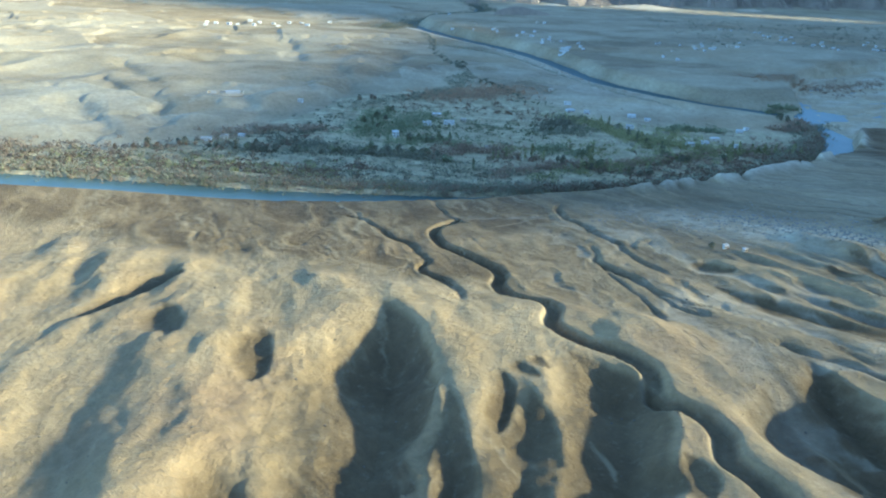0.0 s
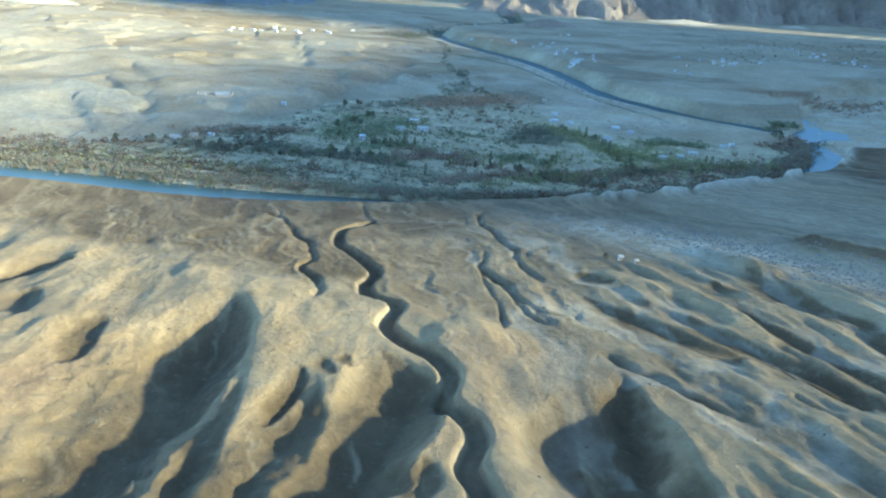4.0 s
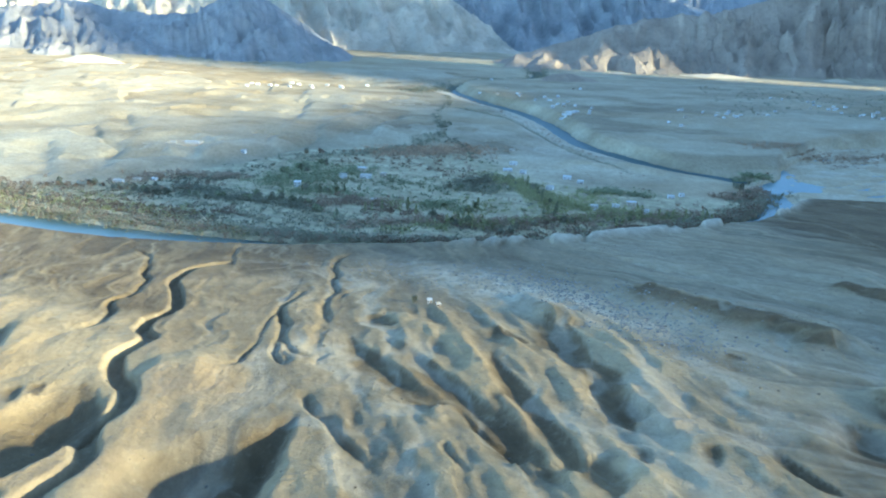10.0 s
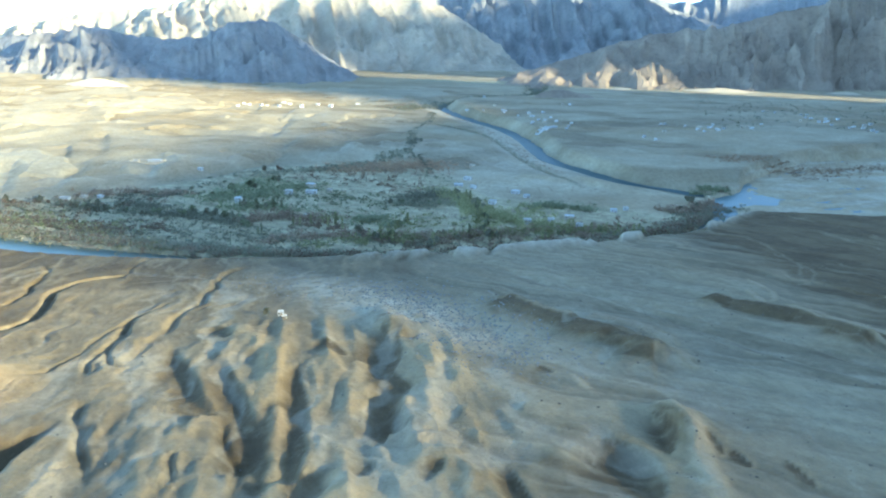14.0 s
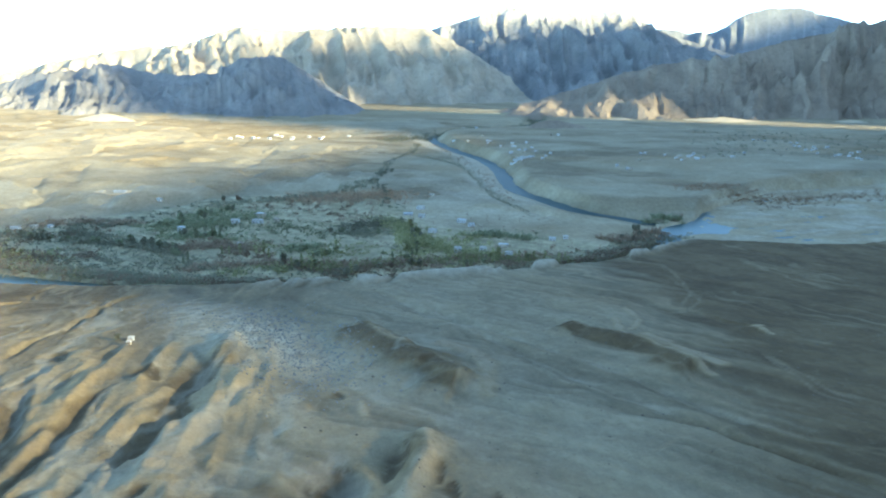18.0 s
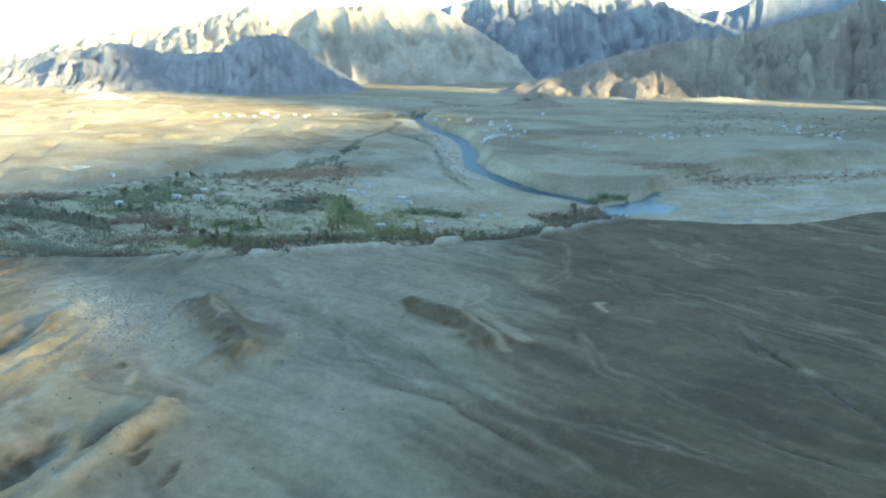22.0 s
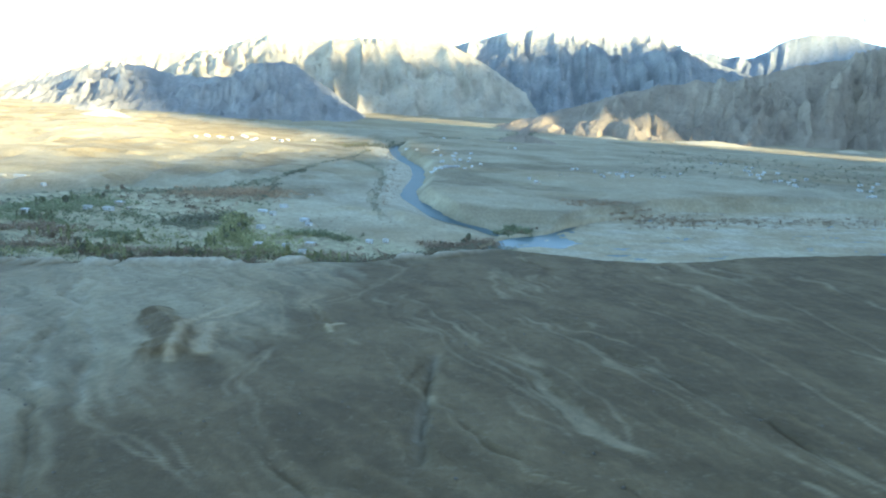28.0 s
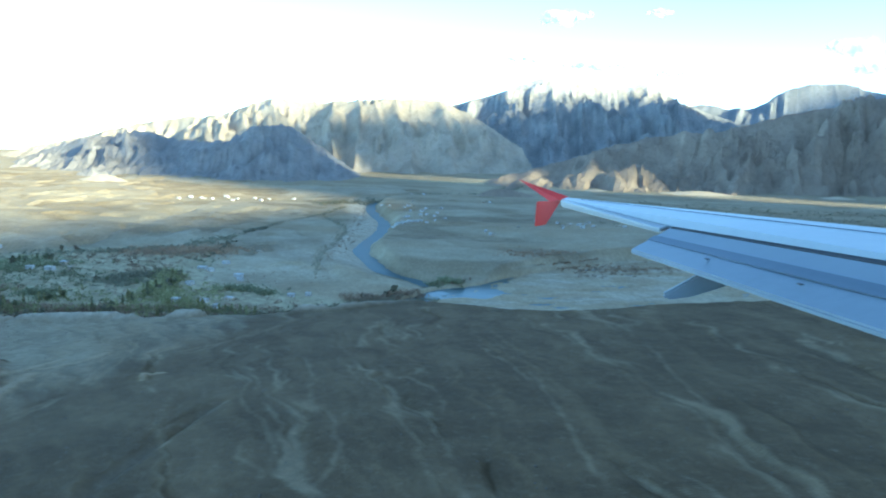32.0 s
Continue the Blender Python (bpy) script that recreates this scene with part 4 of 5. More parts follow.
# rows of trees: kinds that stand in it, spacing, width, line
TREE_ROWS = [
    ((2, 2, 3), 7, 5, [(-185, 659), (-102, 659), (-31, 668), (19, 639)]),
    ((3, 3, 0, 2), 6, 12, [(-85, 735), (-69, 761), (-67, 803), (-59, 839)]),
    ((3, 0, 2), 6, 9, [(-40, 700), (-25, 706), (2, 714), (20, 705)]),
    ((1, 0), 9, 7, [(20, 631), (43, 621)]),
    ((1, 1, 3), 7, 6, [(130, 640), (150, 651), (147, 698)]),
    ((1, 0, 3), 8, 6, [(215, 674), (225, 690), (206, 761)]),
    ((1, 3), 8, 6, [(275, 668), (290, 690), (300, 702)]),
]
TREE_ROWS += [
    ((2, 3, 2), 6, 8, [(116, 772), (142, 768), (165, 782)]),
    ((3, 1, 2), 7, 8, [(165, 830), (182, 806), (214, 763)]),
    ((1, 1, 3), 7, 6, [(296, 713), (326, 716), (377, 711)]),
    ((4, 2), 9, 6, [(-106, 877), (-55, 915), (-6, 948)]),
    ((2, 4, 2), 8, 6, [(-290, 650), (-234, 665), (-166, 669), (-128, 707)]),
    ((1, 2, 4), 8, 5, [(49, 658), (94, 661), (140, 635), (186, 626), (206, 657), (252, 677)]),
]
TREE_ROWS += [
    ((4, 2), 11, 8, [(440, 928), (468, 938), (476, 960)]),
    ((2, 4), 9, 10, [(414, 810), (428, 845), (424, 880)]),
    ((4, 2), 4, 3, [(162, 391), (167, 394)]),
]
for kinds, gap, wide, line in TREE_ROWS:
    w = wind(line, 2.0)
    run = np.concatenate([[0], np.cumsum(np.hypot(*np.diff(w, axis=0).T))])
    s = rng.uniform(0, gap)
    while s < run[-1]:
        x, y = np.interp(s, run, w[:, 0]) + rng.uniform(-wide, wide), np.interp(s, run, w[:, 1]) + rng.uniform(-wide, wide)
        plant(int(rng.choice(kinds)), x, y, rng.uniform(0.7, 1.15) * (0.6 if y < 450 or y > 900 else 1))
        s += gap * rng.uniform(0.6, 1.4)


def scrub(name, label, mat, spots, clumps, size, spread):
    """Thickets as one mesh of leaf clumps standing on the ground."""
    x, y = spots[:, 0], spots[:, 1]
    z = land(x, y)[0]
    k = np.repeat(np.arange(len(x)), clumps)
    off = rng.normal(size=(len(k), 3)) * (spread, spread, spread * 0.8)
    c = np.stack([x[k] + off[:, 0], y[k] + off[:, 1], z[k] + np.abs(off[:, 2]) + 0.3], -1)
    v, f = leaf_cloud(c, size * rng.uniform(0.6, 1.3, len(k)), rng)
    return tagged(new(name, mesh_from(name, v, f, mat)), label, "shrubs", kind="stuff")


def along(line, count, wide):
    w = wind(line, 4.0)
    i = rng.integers(0, len(w), count)
    return w[i] + rng.normal(size=(count, 2)) * wide


SHORE = [(-900, 655), (-600, 618), (-400, 592), (-266, 578), (-137, 568), (-16, 566), (90, 572), (186, 588), (260, 616), (330, 668), (375, 715), (415, 775), (440, 830)]
scrub("riverside_scrub", "rust-brown riverside thicket in autumn", LEAF_RUST, along(SHORE, 2600, 6.0), 15, 0.85, 1.7)
scrub("riverside_scrub", "dark riverside willow scrub", LEAF_DARK, along(SHORE, 3400, 6.5), 15, 0.85, 1.8)
scrub("riverside_scrub", "yellow-green riverside willow scrub", LEAF_YELLOW, along(SHORE, 500, 7), 12, 0.9, 1.7)
HEDGE = [(-700, 640), (-500, 615), (-330, 625), (-250, 640), (-150, 648), (-60, 640), (40, 628), (120, 622), (230, 640), (300, 700)]
scrub("hedge_scrub", "grey-brown hedges and bushes between the fields", LEAF_DARK, along(HEDGE, 700, 13), 10, 0.8, 1.4)
scrub("hedge_scrub", "dry bushes among the houses", LEAF_RUST, np.stack([rng.uniform(-120, 330, 420), rng.uniform(640, 900, 420)], -1), 8, 0.6, 1.0)
lots = np.stack([rng.uniform(-420, 420, 16000), rng.uniform(560, 1010, 16000)], -1)
share = land(lots[:, 0], lots[:, 1])
inside = (share[2] > 0.12) & (share[2] < 0.45)
bank = lots[inside]
near_hamlet = rng.uniform(size=len(bank)) < 0.9 * ramp(fbm(bank[:, 0] / 70, bank[:, 1] / 22, 3, 77), 0.5, 0.62)
bank = bank[near_hamlet]
scrub("field_hedge", "dark hedge bushes on the banks between fields", LEAF_DARK, bank[::2], 7, 0.75, 1.1)
scrub("field_hedge", "olive hedge bushes on the banks between fields", LEAF_GREEN, bank[1::3], 7, 0.75, 1.1)
scrub("brown_thicket", "reddish brown thicket beyond the village", LEAF_ORANGE, along([(-20, 935), (15, 945), (45, 958), (84, 981), (115, 975)], 700, 17), 10, 0.8, 1.5)
GROVES = [
    (420, 1.7, LEAF_RUST, [(-420, 615), (-280, 610), (-150, 600), (-60, 605)], 14),
    (300, 1.7, LEAF_DARK, [(-420, 605), (-280, 598), (-150, 590), (0, 600), (90, 600)], 12),
    (200, 1.8, LEAF_RUST, [(180, 610), (260, 640), (330, 690), (390, 750)], 9),
    (160, 1.8, LEAF_YELLOW, [(-330, 612), (-200, 605), (-80, 600)], 14),
    (120, 1.7, LEAF_RUST, [(0, 930), (60, 950), (100, 930)], 18),
    (100, 1.9, LEAF_GREEN, [(-20, 760), (20, 770), (60, 760), (100, 740)], 22),
    (60, 1.8, LEAF_YELLOW, [(60, 700), (110, 690), (150, 710), (200, 700)], 16),
]
GROVES += [
    (140, 1.8, LEAF_YELLOW, [(230, 700), (260, 740), (240, 780)], 20),
    (90, 1.8, LEAF_RUST, [(-30, 860), (10, 890), (50, 900), (90, 850), (140, 820)], 20),
    (140, 1.7, LEAF_RUST, [(250, 660), (310, 700), (370, 760)], 14),
    (80, 1.8, LEAF_DARK, [(-180, 690), (-130, 740), (-110, 800)], 16),
    (160, 2.2, LEAF_GREEN, [(-85, 735), (-69, 761), (-67, 803), (-59, 839)], 12),
    (110, 2.0, LEAF_DARK, [(-185, 659), (-102, 659), (-31, 668), (19, 639)], 7),
    (110, 2.0, LEAF_GREEN, [(-45, 700), (-25, 706), (2, 714), (30, 700)], 9),
]
GROVES += [
    (90, 2.1, LEAF_DARK, [(112, 772), (142, 768), (168, 782)], 9),
    (110, 2.0, LEAF_YELLOW, [(165, 830), (182, 806), (214, 763), (225, 690)], 8),
    (90, 1.9, LEAF_YELLOW, [(296, 713), (326, 716), (377, 711)], 6),
    (120, 1.8, LEAF_RUST, [(49, 658), (94, 661), (140, 640), (186, 632), (206, 657), (252, 677)], 6),
    (150, 1.9, LEAF_RUST, [(-420, 640), (-290, 650), (-234, 665), (-166, 669), (-128, 707)], 10),
]
BANDS = [(420, 2.4, LEAF_RUST, [(90, 574), (186, 592), (260, 620), (330, 672), (375, 719), (415, 779)], 4), (300, 2.6, LEAF_DARK, [(-60, 572), (90, 578), (186, 598), (260, 628), (330, 680), (400, 770)], 5),
         (120, 2.8, LEAF_YELLOW, [(90, 600), (140, 640), (191, 655), (236, 680), (309, 722)], 6), (160, 2.4, LEAF_RUST, [(51, 605), (94, 632), (139, 650), (191, 660), (236, 685), (281, 710)], 6),
         (90, 2.4, LEAF_RUST, [(-219, 701), (-182, 730), (-111, 742)], 8), (120, 2.8, LEAF_DARK, [(-158, 694), (-66, 664), (2, 649)], 6)]
BANDS += [(110, 2.4, LEAF_DARK, [(-96, 853), (-44, 912), (17, 968), (39, 1072)], 8), (140, 3.2, LEAF_GREEN, [(-69, 726), (-43, 748), (-23, 781), (-10, 830)], 13), (90, 2.4, LEAF_RUST, [(4, 650), (20, 689), (78, 678)], 8),
          (70, 3.0, LEAF_DARK, [(118, 784), (134, 801), (149, 827)], 7), (90, 3.2, LEAF_YELLOW, [(148, 837), (185, 788), (215, 740)], 8), (50, 3.0, LEAF_GREEN, [(106, 682), (113, 701), (141, 683)], 5), (80, 2.6, LEAF_YELLOW, [(207, 762), (253, 730), (278, 722)], 6),
          (60, 2.4, LEAF_GREEN, [(256, 797), (286, 799), (316, 799)], 5), (90, 2.4, LEAF_RUST, [(392, 823), (420, 828), (447, 872)], 8), (50, 2.6, LEAF_GREEN, [(432, 938), (450, 940), (463, 934)], 6), (60, 1.2, LEAF_DARK, [(32, 1155), (43, 1062), (87, 998), (116, 916)], 5)]
for count, tall, leaf, line, wide in BANDS:
    scrub("grove", "band of trees and bushes between the fields", leaf, along(line, count, wide), 26, 1.0, tall)
for count, tall, leaf, line, wide in GROVES:
    scrub("grove", "dense grove of small trees between the fields", leaf, along(line, count, wide), 16, 0.95, tall)
scrub("dry_reeds", "rust-brown dry reeds on the gravel flats", LEAF_ORANGE, along([(470, 1090), (530, 1105), (620, 1125)], 420, 18), 8, 0.7, 1.2)
scrub("riverside_scrub", "dark willow scrub at the river bend", LEAF_DARK, along([(400, 800), (430, 826), (468, 864)], 120, 6), 10, 0.9, 1.6)
scrub("delta_scrub", "brown bushes on the gravel flats", LEAF_RUST, along([(560, 1060), (620, 1110), (740, 1190), (900, 1280)], 300, 18), 10, 0.8, 1.6)
scrub("stream_scrub", "low bushes along a dry stream bed", LEAF_DARK, along([(40, 1090), (13, 1183), (-8, 1290), (-12, 1398), (-35, 1506)], 260, 4), 7, 0.7, 1.0)
scrub("delta_scrub", "dark bushes along the stream cutting", LEAF_DARK, along([(300, 905), (233, 1010), (188, 1119), (122, 1252), (13, 1361)], 260, 4), 8, 0.7, 1.2)
scrub("stream_scrub", "low brown bushes on the gravel beside the side river", LEAF_RUST, along([(-20, 1590), (40, 1450), (100, 1330), (160, 1220), (215, 1080), (262, 985)], 160, 7), 7, 0.7, 1.0)
scrub("valley_trees", "far groves of trees along the upper river", LEAF_DARK, along([(-70, 1640), (-110, 1560), (-50, 1740), (30, 1850), (110, 1980), (90, 2250)], 900, 16), 10, 1.2, 2.2)
scrub("town_trees", "scattered dark trees round the far town", LEAF_DARK, np.stack([rng.uniform(480, 1500, 800), rng.uniform(1420, 1900, 800)], -1), 8, 1.2, 2.0)


# ---------------------------------------------------------------- boulders on the wash
def boulders(name, label, spots, low, high, mat=STONE):
    base = bmesh.new()
    bmesh.ops.create_icosphere(base, subdivisions=1, radius=1)
    base.verts.ensure_lookup_table()
    v0 = np.array([v.co[:] for v in base.verts])
    f0 = np.array([[v.index for v in f.verts] for f in base.faces])
    base.free()
    z = land(spots[:, 0], spots[:, 1])[0]
    size = low + (high - low) * rng.uniform(size=len(spots)) ** 3
    v = v0[None] * (1 + 0.35 * rng.uniform(-1, 1, (len(spots), len(v0), 1))) * size[:, None, None] * (1, 0.85, 0.65)
    v = v + np.stack([spots[:, 0], spots[:, 1], z + size * 0.15], -1)[:, None, :]
    f = f0[None] + (np.arange(len(spots)) * len(v0))[:, None, None]
    return tagged(new(name, mesh_from(name, v.reshape(-1, 3), f.reshape(-1, 3), mat)), label, "boulders", kind="stuff")


boulders("boulder_field", "pale boulders strewn over the stony wash", np.concatenate([along([(205, 452), (235, 425), (262, 400), (288, 372), (300, 340)], 2400, 15), along([(110, 465), (160, 450), (205, 445)], 350, 14)]), 0.25, 0.95)
boulders("boulder_field", "scattered stones on the desert fan", np.stack([rng.uniform(-150, 900, 1500), rng.uniform(170, 560, 1500)], -1), 0.2, 0.7, PEBBLE)


# ---------------------------------------------------------------- houses
def house(x, y, w, d, h, turn, wall, roof, storeys=1, label="whitewashed flat-roofed village house", group="village houses", bays=0):
    w, d, h = 0.72 * w, 0.75 * d, 0.82 * h
    z = height(x, y)
    ob = tagged(new("house"), label, "house", group)
    ob.matrix_basis = pose(x, y, z, 0, 0, turn)
    t = 0.4
    part("wall", boxes("wall", [((0, -d / 2 + t / 2, h / 2 - 0.5), (w, t, h + 1)), ((0, d / 2 - t / 2, h / 2 - 0.5), (w, t, h + 1)),
                                ((-w / 2 + t / 2, 0, h / 2 - 0.5), (t, d - 2 * t, h + 1)), ((w / 2 - t / 2, 0, h / 2 - 0.5), (t, d - 2 * t, h + 1))], wall), ob)
    top = part("roof", boxes("roof", [((0, 0, h + 0.12), (w + 0.5, d + 0.5, 0.24))], roof, 0.04), ob)
    part("parapet", boxes("parapet", [((0, s * (d / 2), h + 0.45), (w + 0.1, 0.3, 0.42)) for s in (-1, 1)] + [((s * (w / 2 - 0.1), 0, h + 0.45), (0.3, d - 0.32, 0.42)) for s in (-1, 1)], wall), top)
    n = bays or max(2, int(w / 3.6))
    for f in range(storeys):
        for k in range(n):
            px, pz = -w / 2 + (k + 0.5) * w / n, h * (f + 0.55) / storeys
            if f == 0 and k == n // 2:
                part("door", boxes("door", [((px, -d / 2 - 0.03, 0.85), (0.8, 0.1, 1.7))], WOOD), ob)
                continue
            win = part("window", boxes("window", [((px, -d / 2 - 0.02, pz), (0.7, 0.08, 0.7))], DARKGLASS), ob)
            part("frame", boxes("frame", [((px + s * 0.4, -d / 2 - 0.04, pz), (0.1, 0.14, 0.9)) for s in (-1, 1)] + [((px, -d / 2 - 0.04, pz + s * 0.4), (0.7, 0.14, 0.1)) for s in (-1, 1)], WOOD), win)
    return ob


VILLAGE_HOUSES = [
    (0, 816, 14, 9, 6, 2),
    (14, 786, 16, 8, 4, 1),
    (-10, 779, 12, 8, 4, 1),
    (-41, 725, 9, 8, 6, 2),
    (-207, 698, 10, 7, 4, 1),
    (-222, 688, 14, 7, 3.5, 1),
    (-192, 705, 8, 6, 3.5, 1),
    (164, 911, 12, 8, 4, 1),
    (154, 989, 9, 7, 4, 1),
    (231, 853, 13, 8, 4, 1),
    (215, 795, 11, 8, 4, 1),
    (261, 727, 10, 8, 6, 2),
    (298, 759, 13, 8, 4, 1),
]
VILLAGE_HOUSES += [
    (310, 727, 8, 7, 4, 1),
    (-159, 846, 8, 6, 3.5, 1),
    (161, 873, 14, 8, 3.5, 1),
    (51, 690, 8, 6, 3.5, 1),
    (180, 866, 9, 7, 4, 1),
    (246, 838, 9, 6, 3.5, 1),
    (282, 742, 9, 7, 3.5, 1),
    (30, 800, 8, 6, 3.5, 1),
    (340, 800, 9, 6, 3.5, 1),
    (352, 812, 7, 6, 3.5, 1),
    (171, 389, 3.6, 3, 2.3, 1),
    (178, 379, 2.8, 2.4, 2.2, 1),
]
for k, (x, y, w, d, h, st) in enumerate(VILLAGE_HOUSES):
    house(x, y, w, d, h, rng.uniform(-18, 18), PLASTER if k % 4 else MUD, ROOF if k % 3 else TIN, st)
TOWN = [(-458, 1481), (-445, 1506), (-421, 1513), (-366, 1539), (-337, 1536), (-311, 1565), (-268, 1533), (-365, 1486), (-234, 1609), (-400, 1500), (-390, 1560), (-320, 1500), (-290, 1590), (-470, 1530)]
for x, y in TOWN:
    house(x, y, rng.uniform(8, 14), 7, rng.uniform(3, 4.5), rng.uniform(-20, 20), PLASTER, TIN, 1, "pale flat-roofed house on the bare plain", "houses on the plain")
EAST_TOWN = [(94, 1499), (140, 1441), (182, 1387), (219, 1275), (374, 1253), (17, 1755), (56, 1569), (639, 1667), (687, 1534), (733, 1485), (740, 1426), (385, 1274), (472, 1353), (492, 1384), (525, 1359), (543, 1403), (557, 1432), (240, 1641)]
for x, y in EAST_TOWN:
    for k in range(2):
        house(x + rng.uniform(-30, 30), y + rng.uniform(-35, 35), rng.uniform(5, 10), 5.5, rng.uniform(2.8, 4.2), rng.uniform(-25, 25), PLASTER if k else MUD, TIN if k == 1 else ROOF, 1,
              "small pale house in the far town", "town houses", 2)
for count, spread, line in ((18, 22, [(33, 1568), (94, 1509), (151, 1470), (204, 1404), (239, 1288)]), (10, 12, [(417, 1394), (460, 1412), (496, 1395)]), (24, 34, [(669, 1650), (691, 1544), (751, 1534), (767, 1443), (900, 1480)])):
    for x, y in along(line, count, spread):
        house(x, y, rng.uniform(5, 9), 5, rng.uniform(2.6, 3.8), rng.uniform(-25, 25), PLASTER, TIN if rng.uniform() < 0.5 else ROOF, 1, "small pale house in the far town", "town houses", 2)
for k in range(6):
    house(208 + 9 * (k % 3) + 3 * (k // 3), 1268 + 22 * (k % 3) + 10 * (k // 3), 13, 4.5, 2.6, -6, PLASTER, TIN, 1, "long white barrack with a tin roof", "barracks")


def enclosure(x, y, w, d, turn):
    ob = tagged(new("walled_compound"), "empty pale mud-walled compound on the bare slope", "compound")
    ob.matrix_basis = pose(x, y, height(x, y), 0, 0, turn)
    for s in (-1, 1):
        part("wall", boxes("wall", [((0, s * d / 2, 0.8), (w, 0.6, 3.6))], MUD, 0.05), ob)
        part("wall", boxes("wall", [((s * (w / 2 - 0.3), 0, 0.8), (0.6, d - 0.61, 3.6))], MUD, 0.05), ob)
    part("shed", boxes("shed", [((w * 0.2, d * 0.3, 0.9), (w * 0.4, d * 0.25, 4.2))], PLASTER, 0.05), ob)
    part("shed", boxes("shed", [((-w * 0.32, -d * 0.1, 0.9), (w * 0.16, d * 0.5, 3.8))], MUD, 0.05), ob)


enclosure(-254, 874, 42, 20, 12)


# ---------------------------------------------------------------- clouds
CLOUD, cn, cl, cb = material("cloud_white")
cb.inputs["Base Color"].default_value, cb.inputs["Roughness"].default_value = (1.0, 1.0, 1.0, 1), 1.0
glow = cn.new("ShaderNodeBsdfTranslucent")
glow.inputs[0].default_value = (0.97, 0.97, 0.97, 1)
veil = cn.new("ShaderNodeMixShader")
veil.inputs[0].default_value = 0.5
cl.new(cb.outputs[0], veil.inputs[1])
cl.new(glow.outputs[0], veil.inputs[2])
# the vapour thins out towards each puff's rim
spot = cn.new("ShaderNodeTexCoord")
centre = cn.new("ShaderNodeVectorMath")
centre.operation = "MULTIPLY_ADD"
centre.inputs[1].default_value, centre.inputs[2].default_value = (2, 0, 2), (-1, 0, -1)
cl.new(spot.outputs["Generated"], centre.inputs[0])
rim = cn.new("ShaderNodeVectorMath")
rim.operation = "LENGTH"
cl.new(centre.outputs[0], rim.inputs[0])
wisp = cn.new("ShaderNodeMath")
wisp.operation = "MULTIPLY_ADD"
cl.new(grain(cn, cl, 0.025, 5, 0.6, 0.25, 0.75), wisp.inputs[0])
wisp.inputs[1].default_value = 0.6
cl.new(rim.outputs["Value"], wisp.inputs[2])
thick = cn.new("ShaderNodeMapRange")
thick.inputs[1].default_value, thick.inputs[2].default_value = 0.45, 1.15
thick.inputs[3].default_value, thick.inputs[4].default_value = 0.0, 1.0
thick.interpolation_type = "SMOOTHSTEP"
cl.new(wisp.outputs[0], thick.inputs[0])
clear = cn.new("ShaderNodeBsdfTransparent")
fade = cn.new("ShaderNodeMixShader")
cl.new(thick.outputs[0], fade.inputs[0])
cl.new(veil.outputs[0], fade.inputs[1])
cl.new(clear.outputs[0], fade.inputs[2])
cl.new(fade.outputs[0], cn["Material Output"].inputs[0])


def cloud(x, y, z, w, h, count, seed):
    r = np.random.default_rng(seed)
    ob = tagged(new("cloud"), "small white fair-weather cloud over the mountains", "cloud", "clouds")
    ob.matrix_basis = pose(x, y, z)
    for k in range(count):
        t = -0.9 + 1.8 * (k + r.uniform(0.2, 0.8)) / count
        s = (1 - 0.7 * abs(t)) * r.uniform(0.75, 1.15)
        bm = bmesh.new()
        at = Matrix.Translation((t * w * 0.5, r.uniform(-0.1, 0.1) * w, r.uniform(-0.1, 0.3) * h * (1 - abs(t))))
        made = bmesh.ops.create_icosphere(bm, subdivisions=3, radius=1, matrix=at @ Matrix.Diagonal((s * w * 0.22, s * w * 0.2, s * h * 0.5, 1)))
        for v in made["verts"]:
            v.co += (v.co - at.translation).normalized() * h * (0.16 * noise.noise(v.co / 70) + 0.05 * noise.noise(v.co / 30))
        part("puff", finish("puff", bm, CLOUD, True), ob)


for k, (x, y, z, w, h, c) in enumerate([(-400, 4559, 857, 360, 110, 8), (-237, 4635, 575, 400, 80, 9), (-624, 4525, 618, 280, 60, 6), (193, 4690, 523, 230, 50, 6), (1138, 4640, 640, 330, 120, 8), (1290, 4600, 520, 380, 110, 8), (133, 4640, 861, 200, 60, 5)]):
    cloud(x, y, z, w, h, c, 40 + k)


# ---------------------------------------------------------------- the aircraft's wing, where the flight ends
SKIN = rough_surface("wing_paint", ((0.29, 0.31, 0.32), (0.34, 0.36, 0.37)), 0.6, rough=0.35, bump=0.03, metal=0.1)
FLAP = rough_surface("flap_paint", ((0.19, 0.22, 0.25), (0.23, 0.26, 0.29)), 0.8, rough=0.4, bump=0.03, metal=0.1)
BAND = rough_surface("grey_band_paint", ((0.085, 0.11, 0.145), (0.11, 0.135, 0.17)), 0.8, rough=0.45, bump=0.03)
RED = rough_surface("red_paint", ((0.62, 0.03, 0.03), (0.7, 0.05, 0.04)), 1.5, rough=0.35, bump=0.02)
SEAL = rough_surface("black_seal", ((0.02, 0.02, 0.022), (0.04, 0.04, 0.045)), 2.0, rough=0.6, bump=0.05)


def slab(name, outline, thick, mat, bevel=0.02):
    """A plate with that outline, thickened downwards."""
    bm = bmesh.new()
    top = bm.faces.new([bm.verts.new(p) for p in outline])
    low = bmesh.ops.extrude_face_region(bm, geom=[top])
    bmesh.ops.translate(bm, verts=[v for v in low["geom"] if isinstance(v, bmesh.types.BMVert)], vec=thick)
    if bevel:
        bmesh.ops.bevel(bm, geom=bm.edges[:], offset=bevel, segments=2, affect="EDGES")
    return finish(name, bm, mat)


def lerp(a, b, t):
    return tuple(u + (v - u) * t for u, v in zip(a, b))


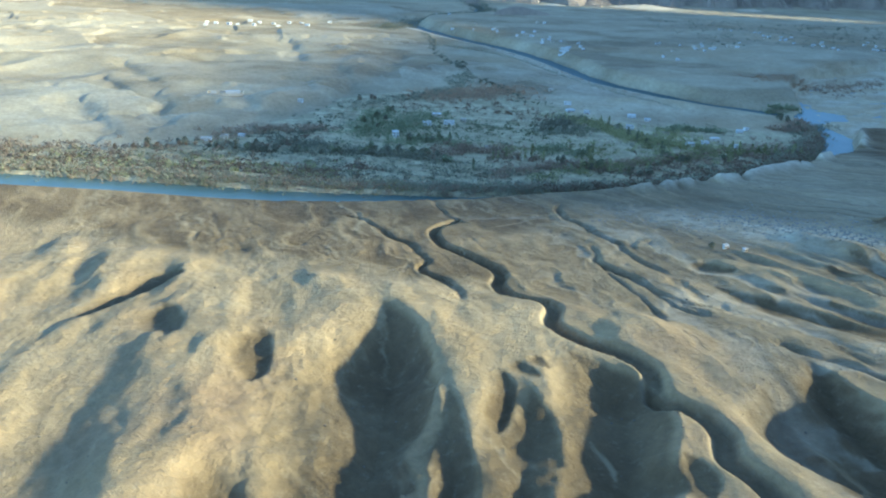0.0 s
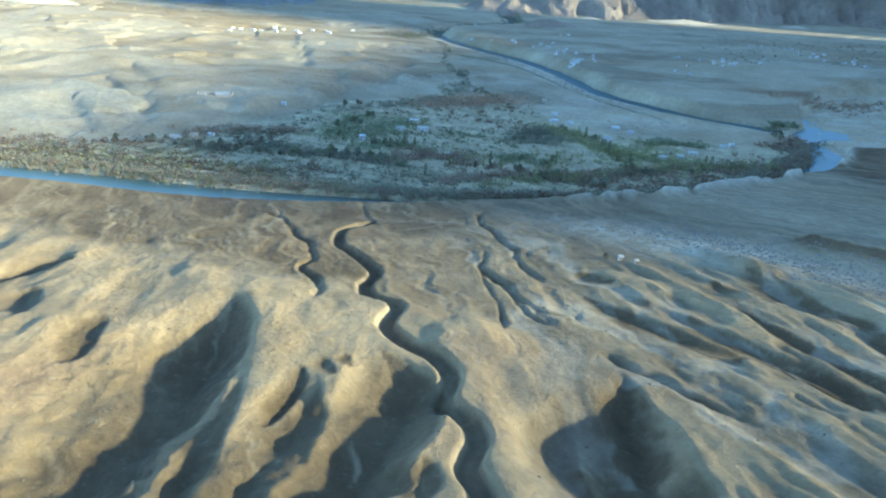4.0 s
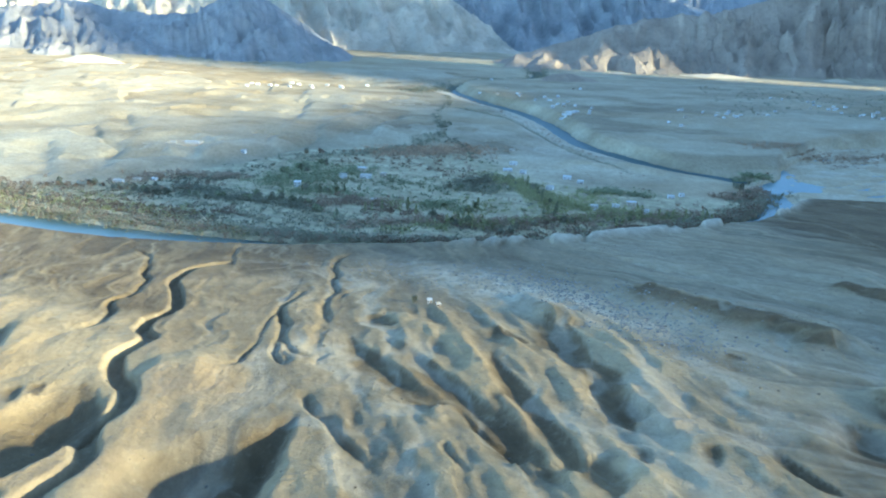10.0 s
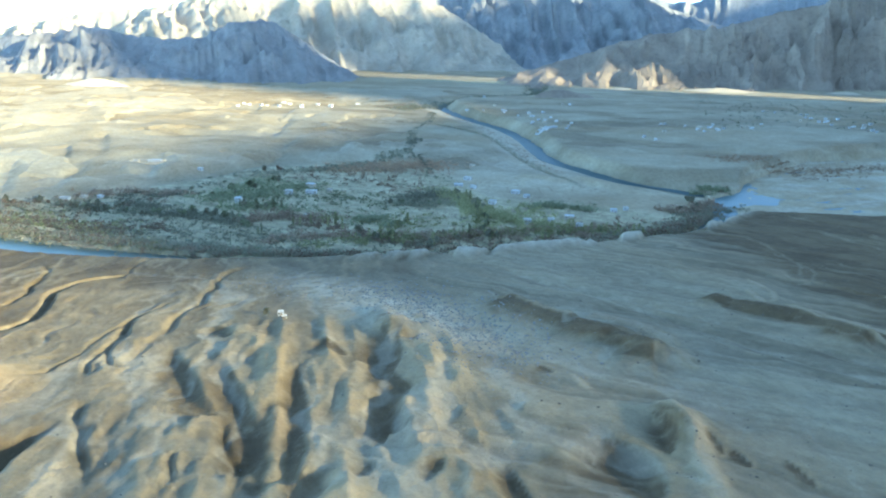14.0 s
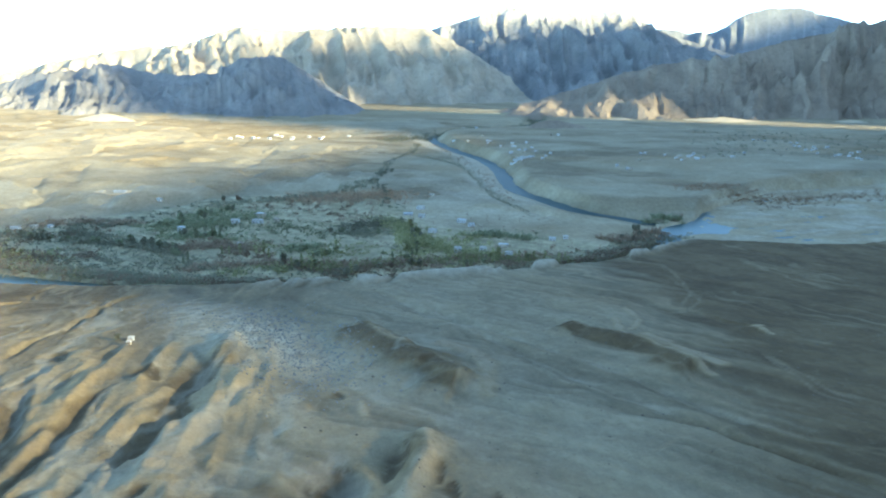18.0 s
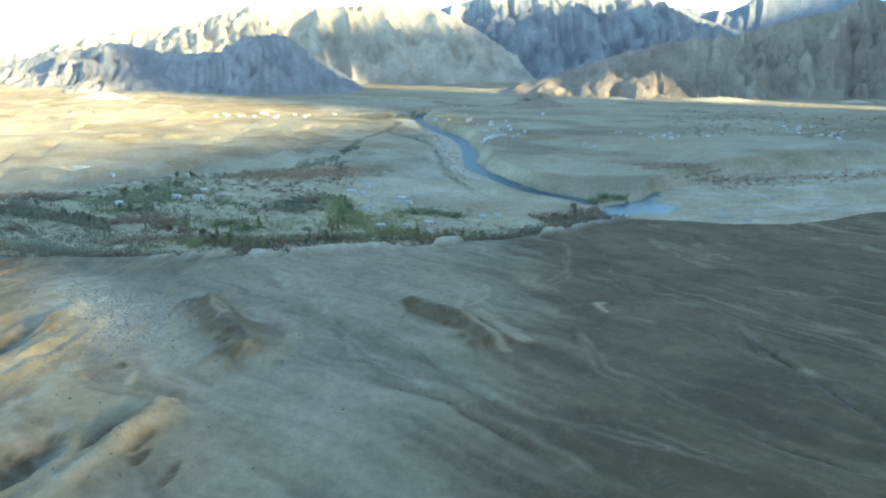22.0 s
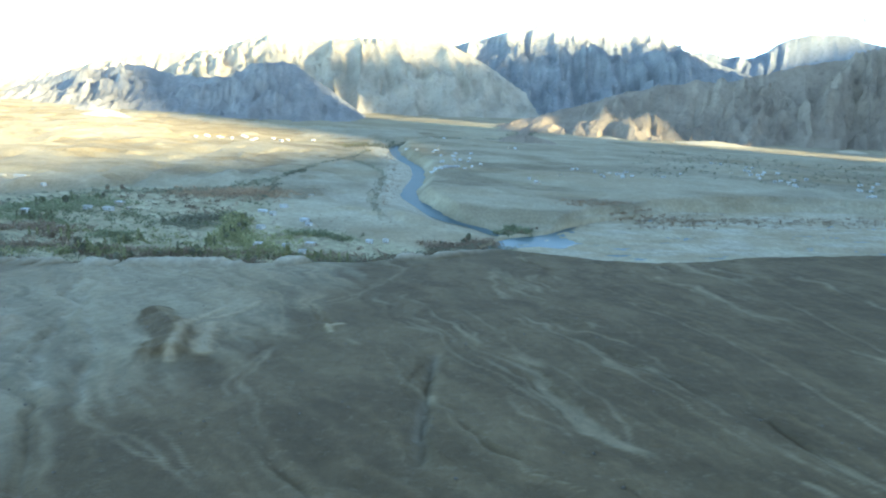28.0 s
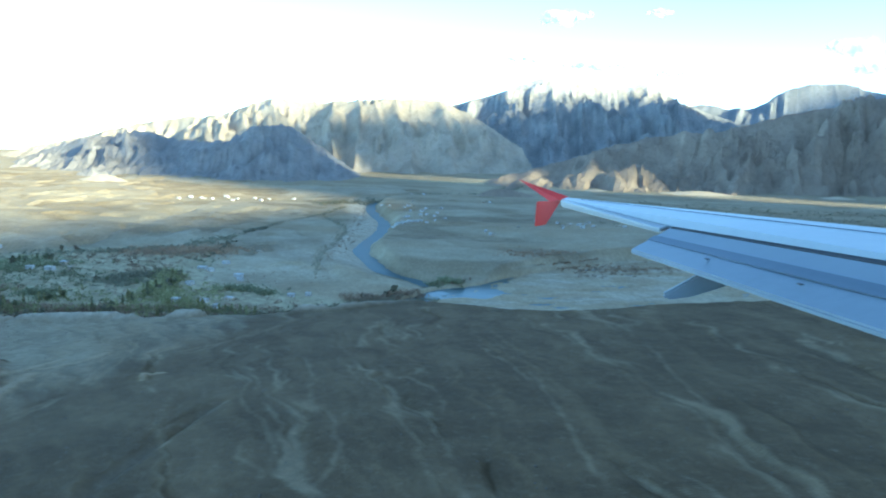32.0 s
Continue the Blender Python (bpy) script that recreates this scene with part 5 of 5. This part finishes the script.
wing = tagged(new("aircraft_wing"), "white airliner wing with lowered flaps and a red winglet", "wing")
wing.matrix_basis = pose(764.03, 215.84, 163.17, 81.05, -0.75, 24.08)
TIP_LE, ROOT_LE = (2.52, 1.07, -15.0), (8.13, -0.435, -4.0)
TIP_TE, KINK, ROOT_TE = (2.36, 1.0, -14.6), (3.47, 0.34, -11.0), (5.75, -0.6, -4.0)
FLAP_OUT, FLAP_IN = (2.70, 0.0, -10.5), (4.36, -1.09, -4.0)
down = (0.0, -0.16, 0.0)
part("wing_box", slab("wing_box", [TIP_LE, ROOT_LE, ROOT_TE, KINK, TIP_TE], down, SKIN, 0.03), wing)
part("panel_seam", slab("panel_seam", [lerp(lerp(TIP_LE, ROOT_LE, t), lerp(TIP_TE, ROOT_TE, t), 0.3 + d) for t, d in ((0.05, 0.0), (0.98, 0.0), (0.98, 0.012), (0.05, 0.012))], (0, 0.012, 0), BAND, 0), wing, "thin grey panel seam")
part("seal", slab("seal", [KINK, ROOT_TE, lerp(ROOT_TE, FLAP_IN, 0.08), lerp(KINK, FLAP_OUT, 0.05)], (0, -0.1, 0), SEAL, 0), wing, "black rubber seal ahead of the flap")
flap = part("flap", slab("flap", [lerp(KINK, FLAP_OUT, 0.06), lerp(ROOT_TE, FLAP_IN, 0.09), FLAP_IN, FLAP_OUT], (0, -0.07, 0), FLAP), wing)
part("band", slab("band", [lerp(KINK, FLAP_OUT, 0.42), lerp(ROOT_TE, FLAP_IN, 0.42), lerp(ROOT_TE, FLAP_IN, 0.6), lerp(KINK, FLAP_OUT, 0.6)], (0, 0.008, 0), BAND, 0), flap, "darker grey-blue band along the flap")
for k in (0.22, 0.45, 0.7):
    a, b = lerp(KINK, ROOT_TE, k), lerp(FLAP_OUT, FLAP_IN, k)
    c = lerp(a, b, 0.75)
    part("fastener", slab("fastener", [(c[0], c[1] + 0.02, c[2]), (c[0] + 0.04, c[1] + 0.02, c[2]), (c[0] + 0.03, c[1] + 0.01, c[2] + 0.1), (c[0] - 0.01, c[1] + 0.01, c[2] + 0.1)], (0, 0.012, 0), SEAL, 0), flap, "small black fastener")
part("aileron", slab("aileron", [lerp(TIP_TE, KINK, 0.06), lerp(TIP_TE, KINK, 0.97), (3.25, 0.3, -10.95), (2.3, 0.95, -14.3)], (0, -0.05, 0), SKIN), wing)
winglet = part("winglet", slab("winglet", [(1.58, 1.47, -15.3), (2.58, 1.08, -15.0), (2.4, 1.0, -14.9), (2.2, 0.98, -15.0)], (0.0, -0.01, 0.06), RED, 0.012), wing, "red winglet")
part("lower_fin", slab("lower_fin", [(1.93, 0.98, -15.05), (2.42, 0.99, -15.0), (2.12, 0.5, -15.1), (1.9, 0.47, -15.15)], (0.0, 0.0, 0.06), RED, 0.012), winglet)
part("flap_fairing", slab("flap_fairing", [(2.83, -0.59, -9.4), (2.89, -0.66, -9.4), (3.22, -0.62, -9.4), (3.77, -0.445, -9.4), (3.33, -0.31, -9.4)], (0.05, 0.0, -0.22), FLAP, 0.03), wing, "pointed grey flap-track fairing")
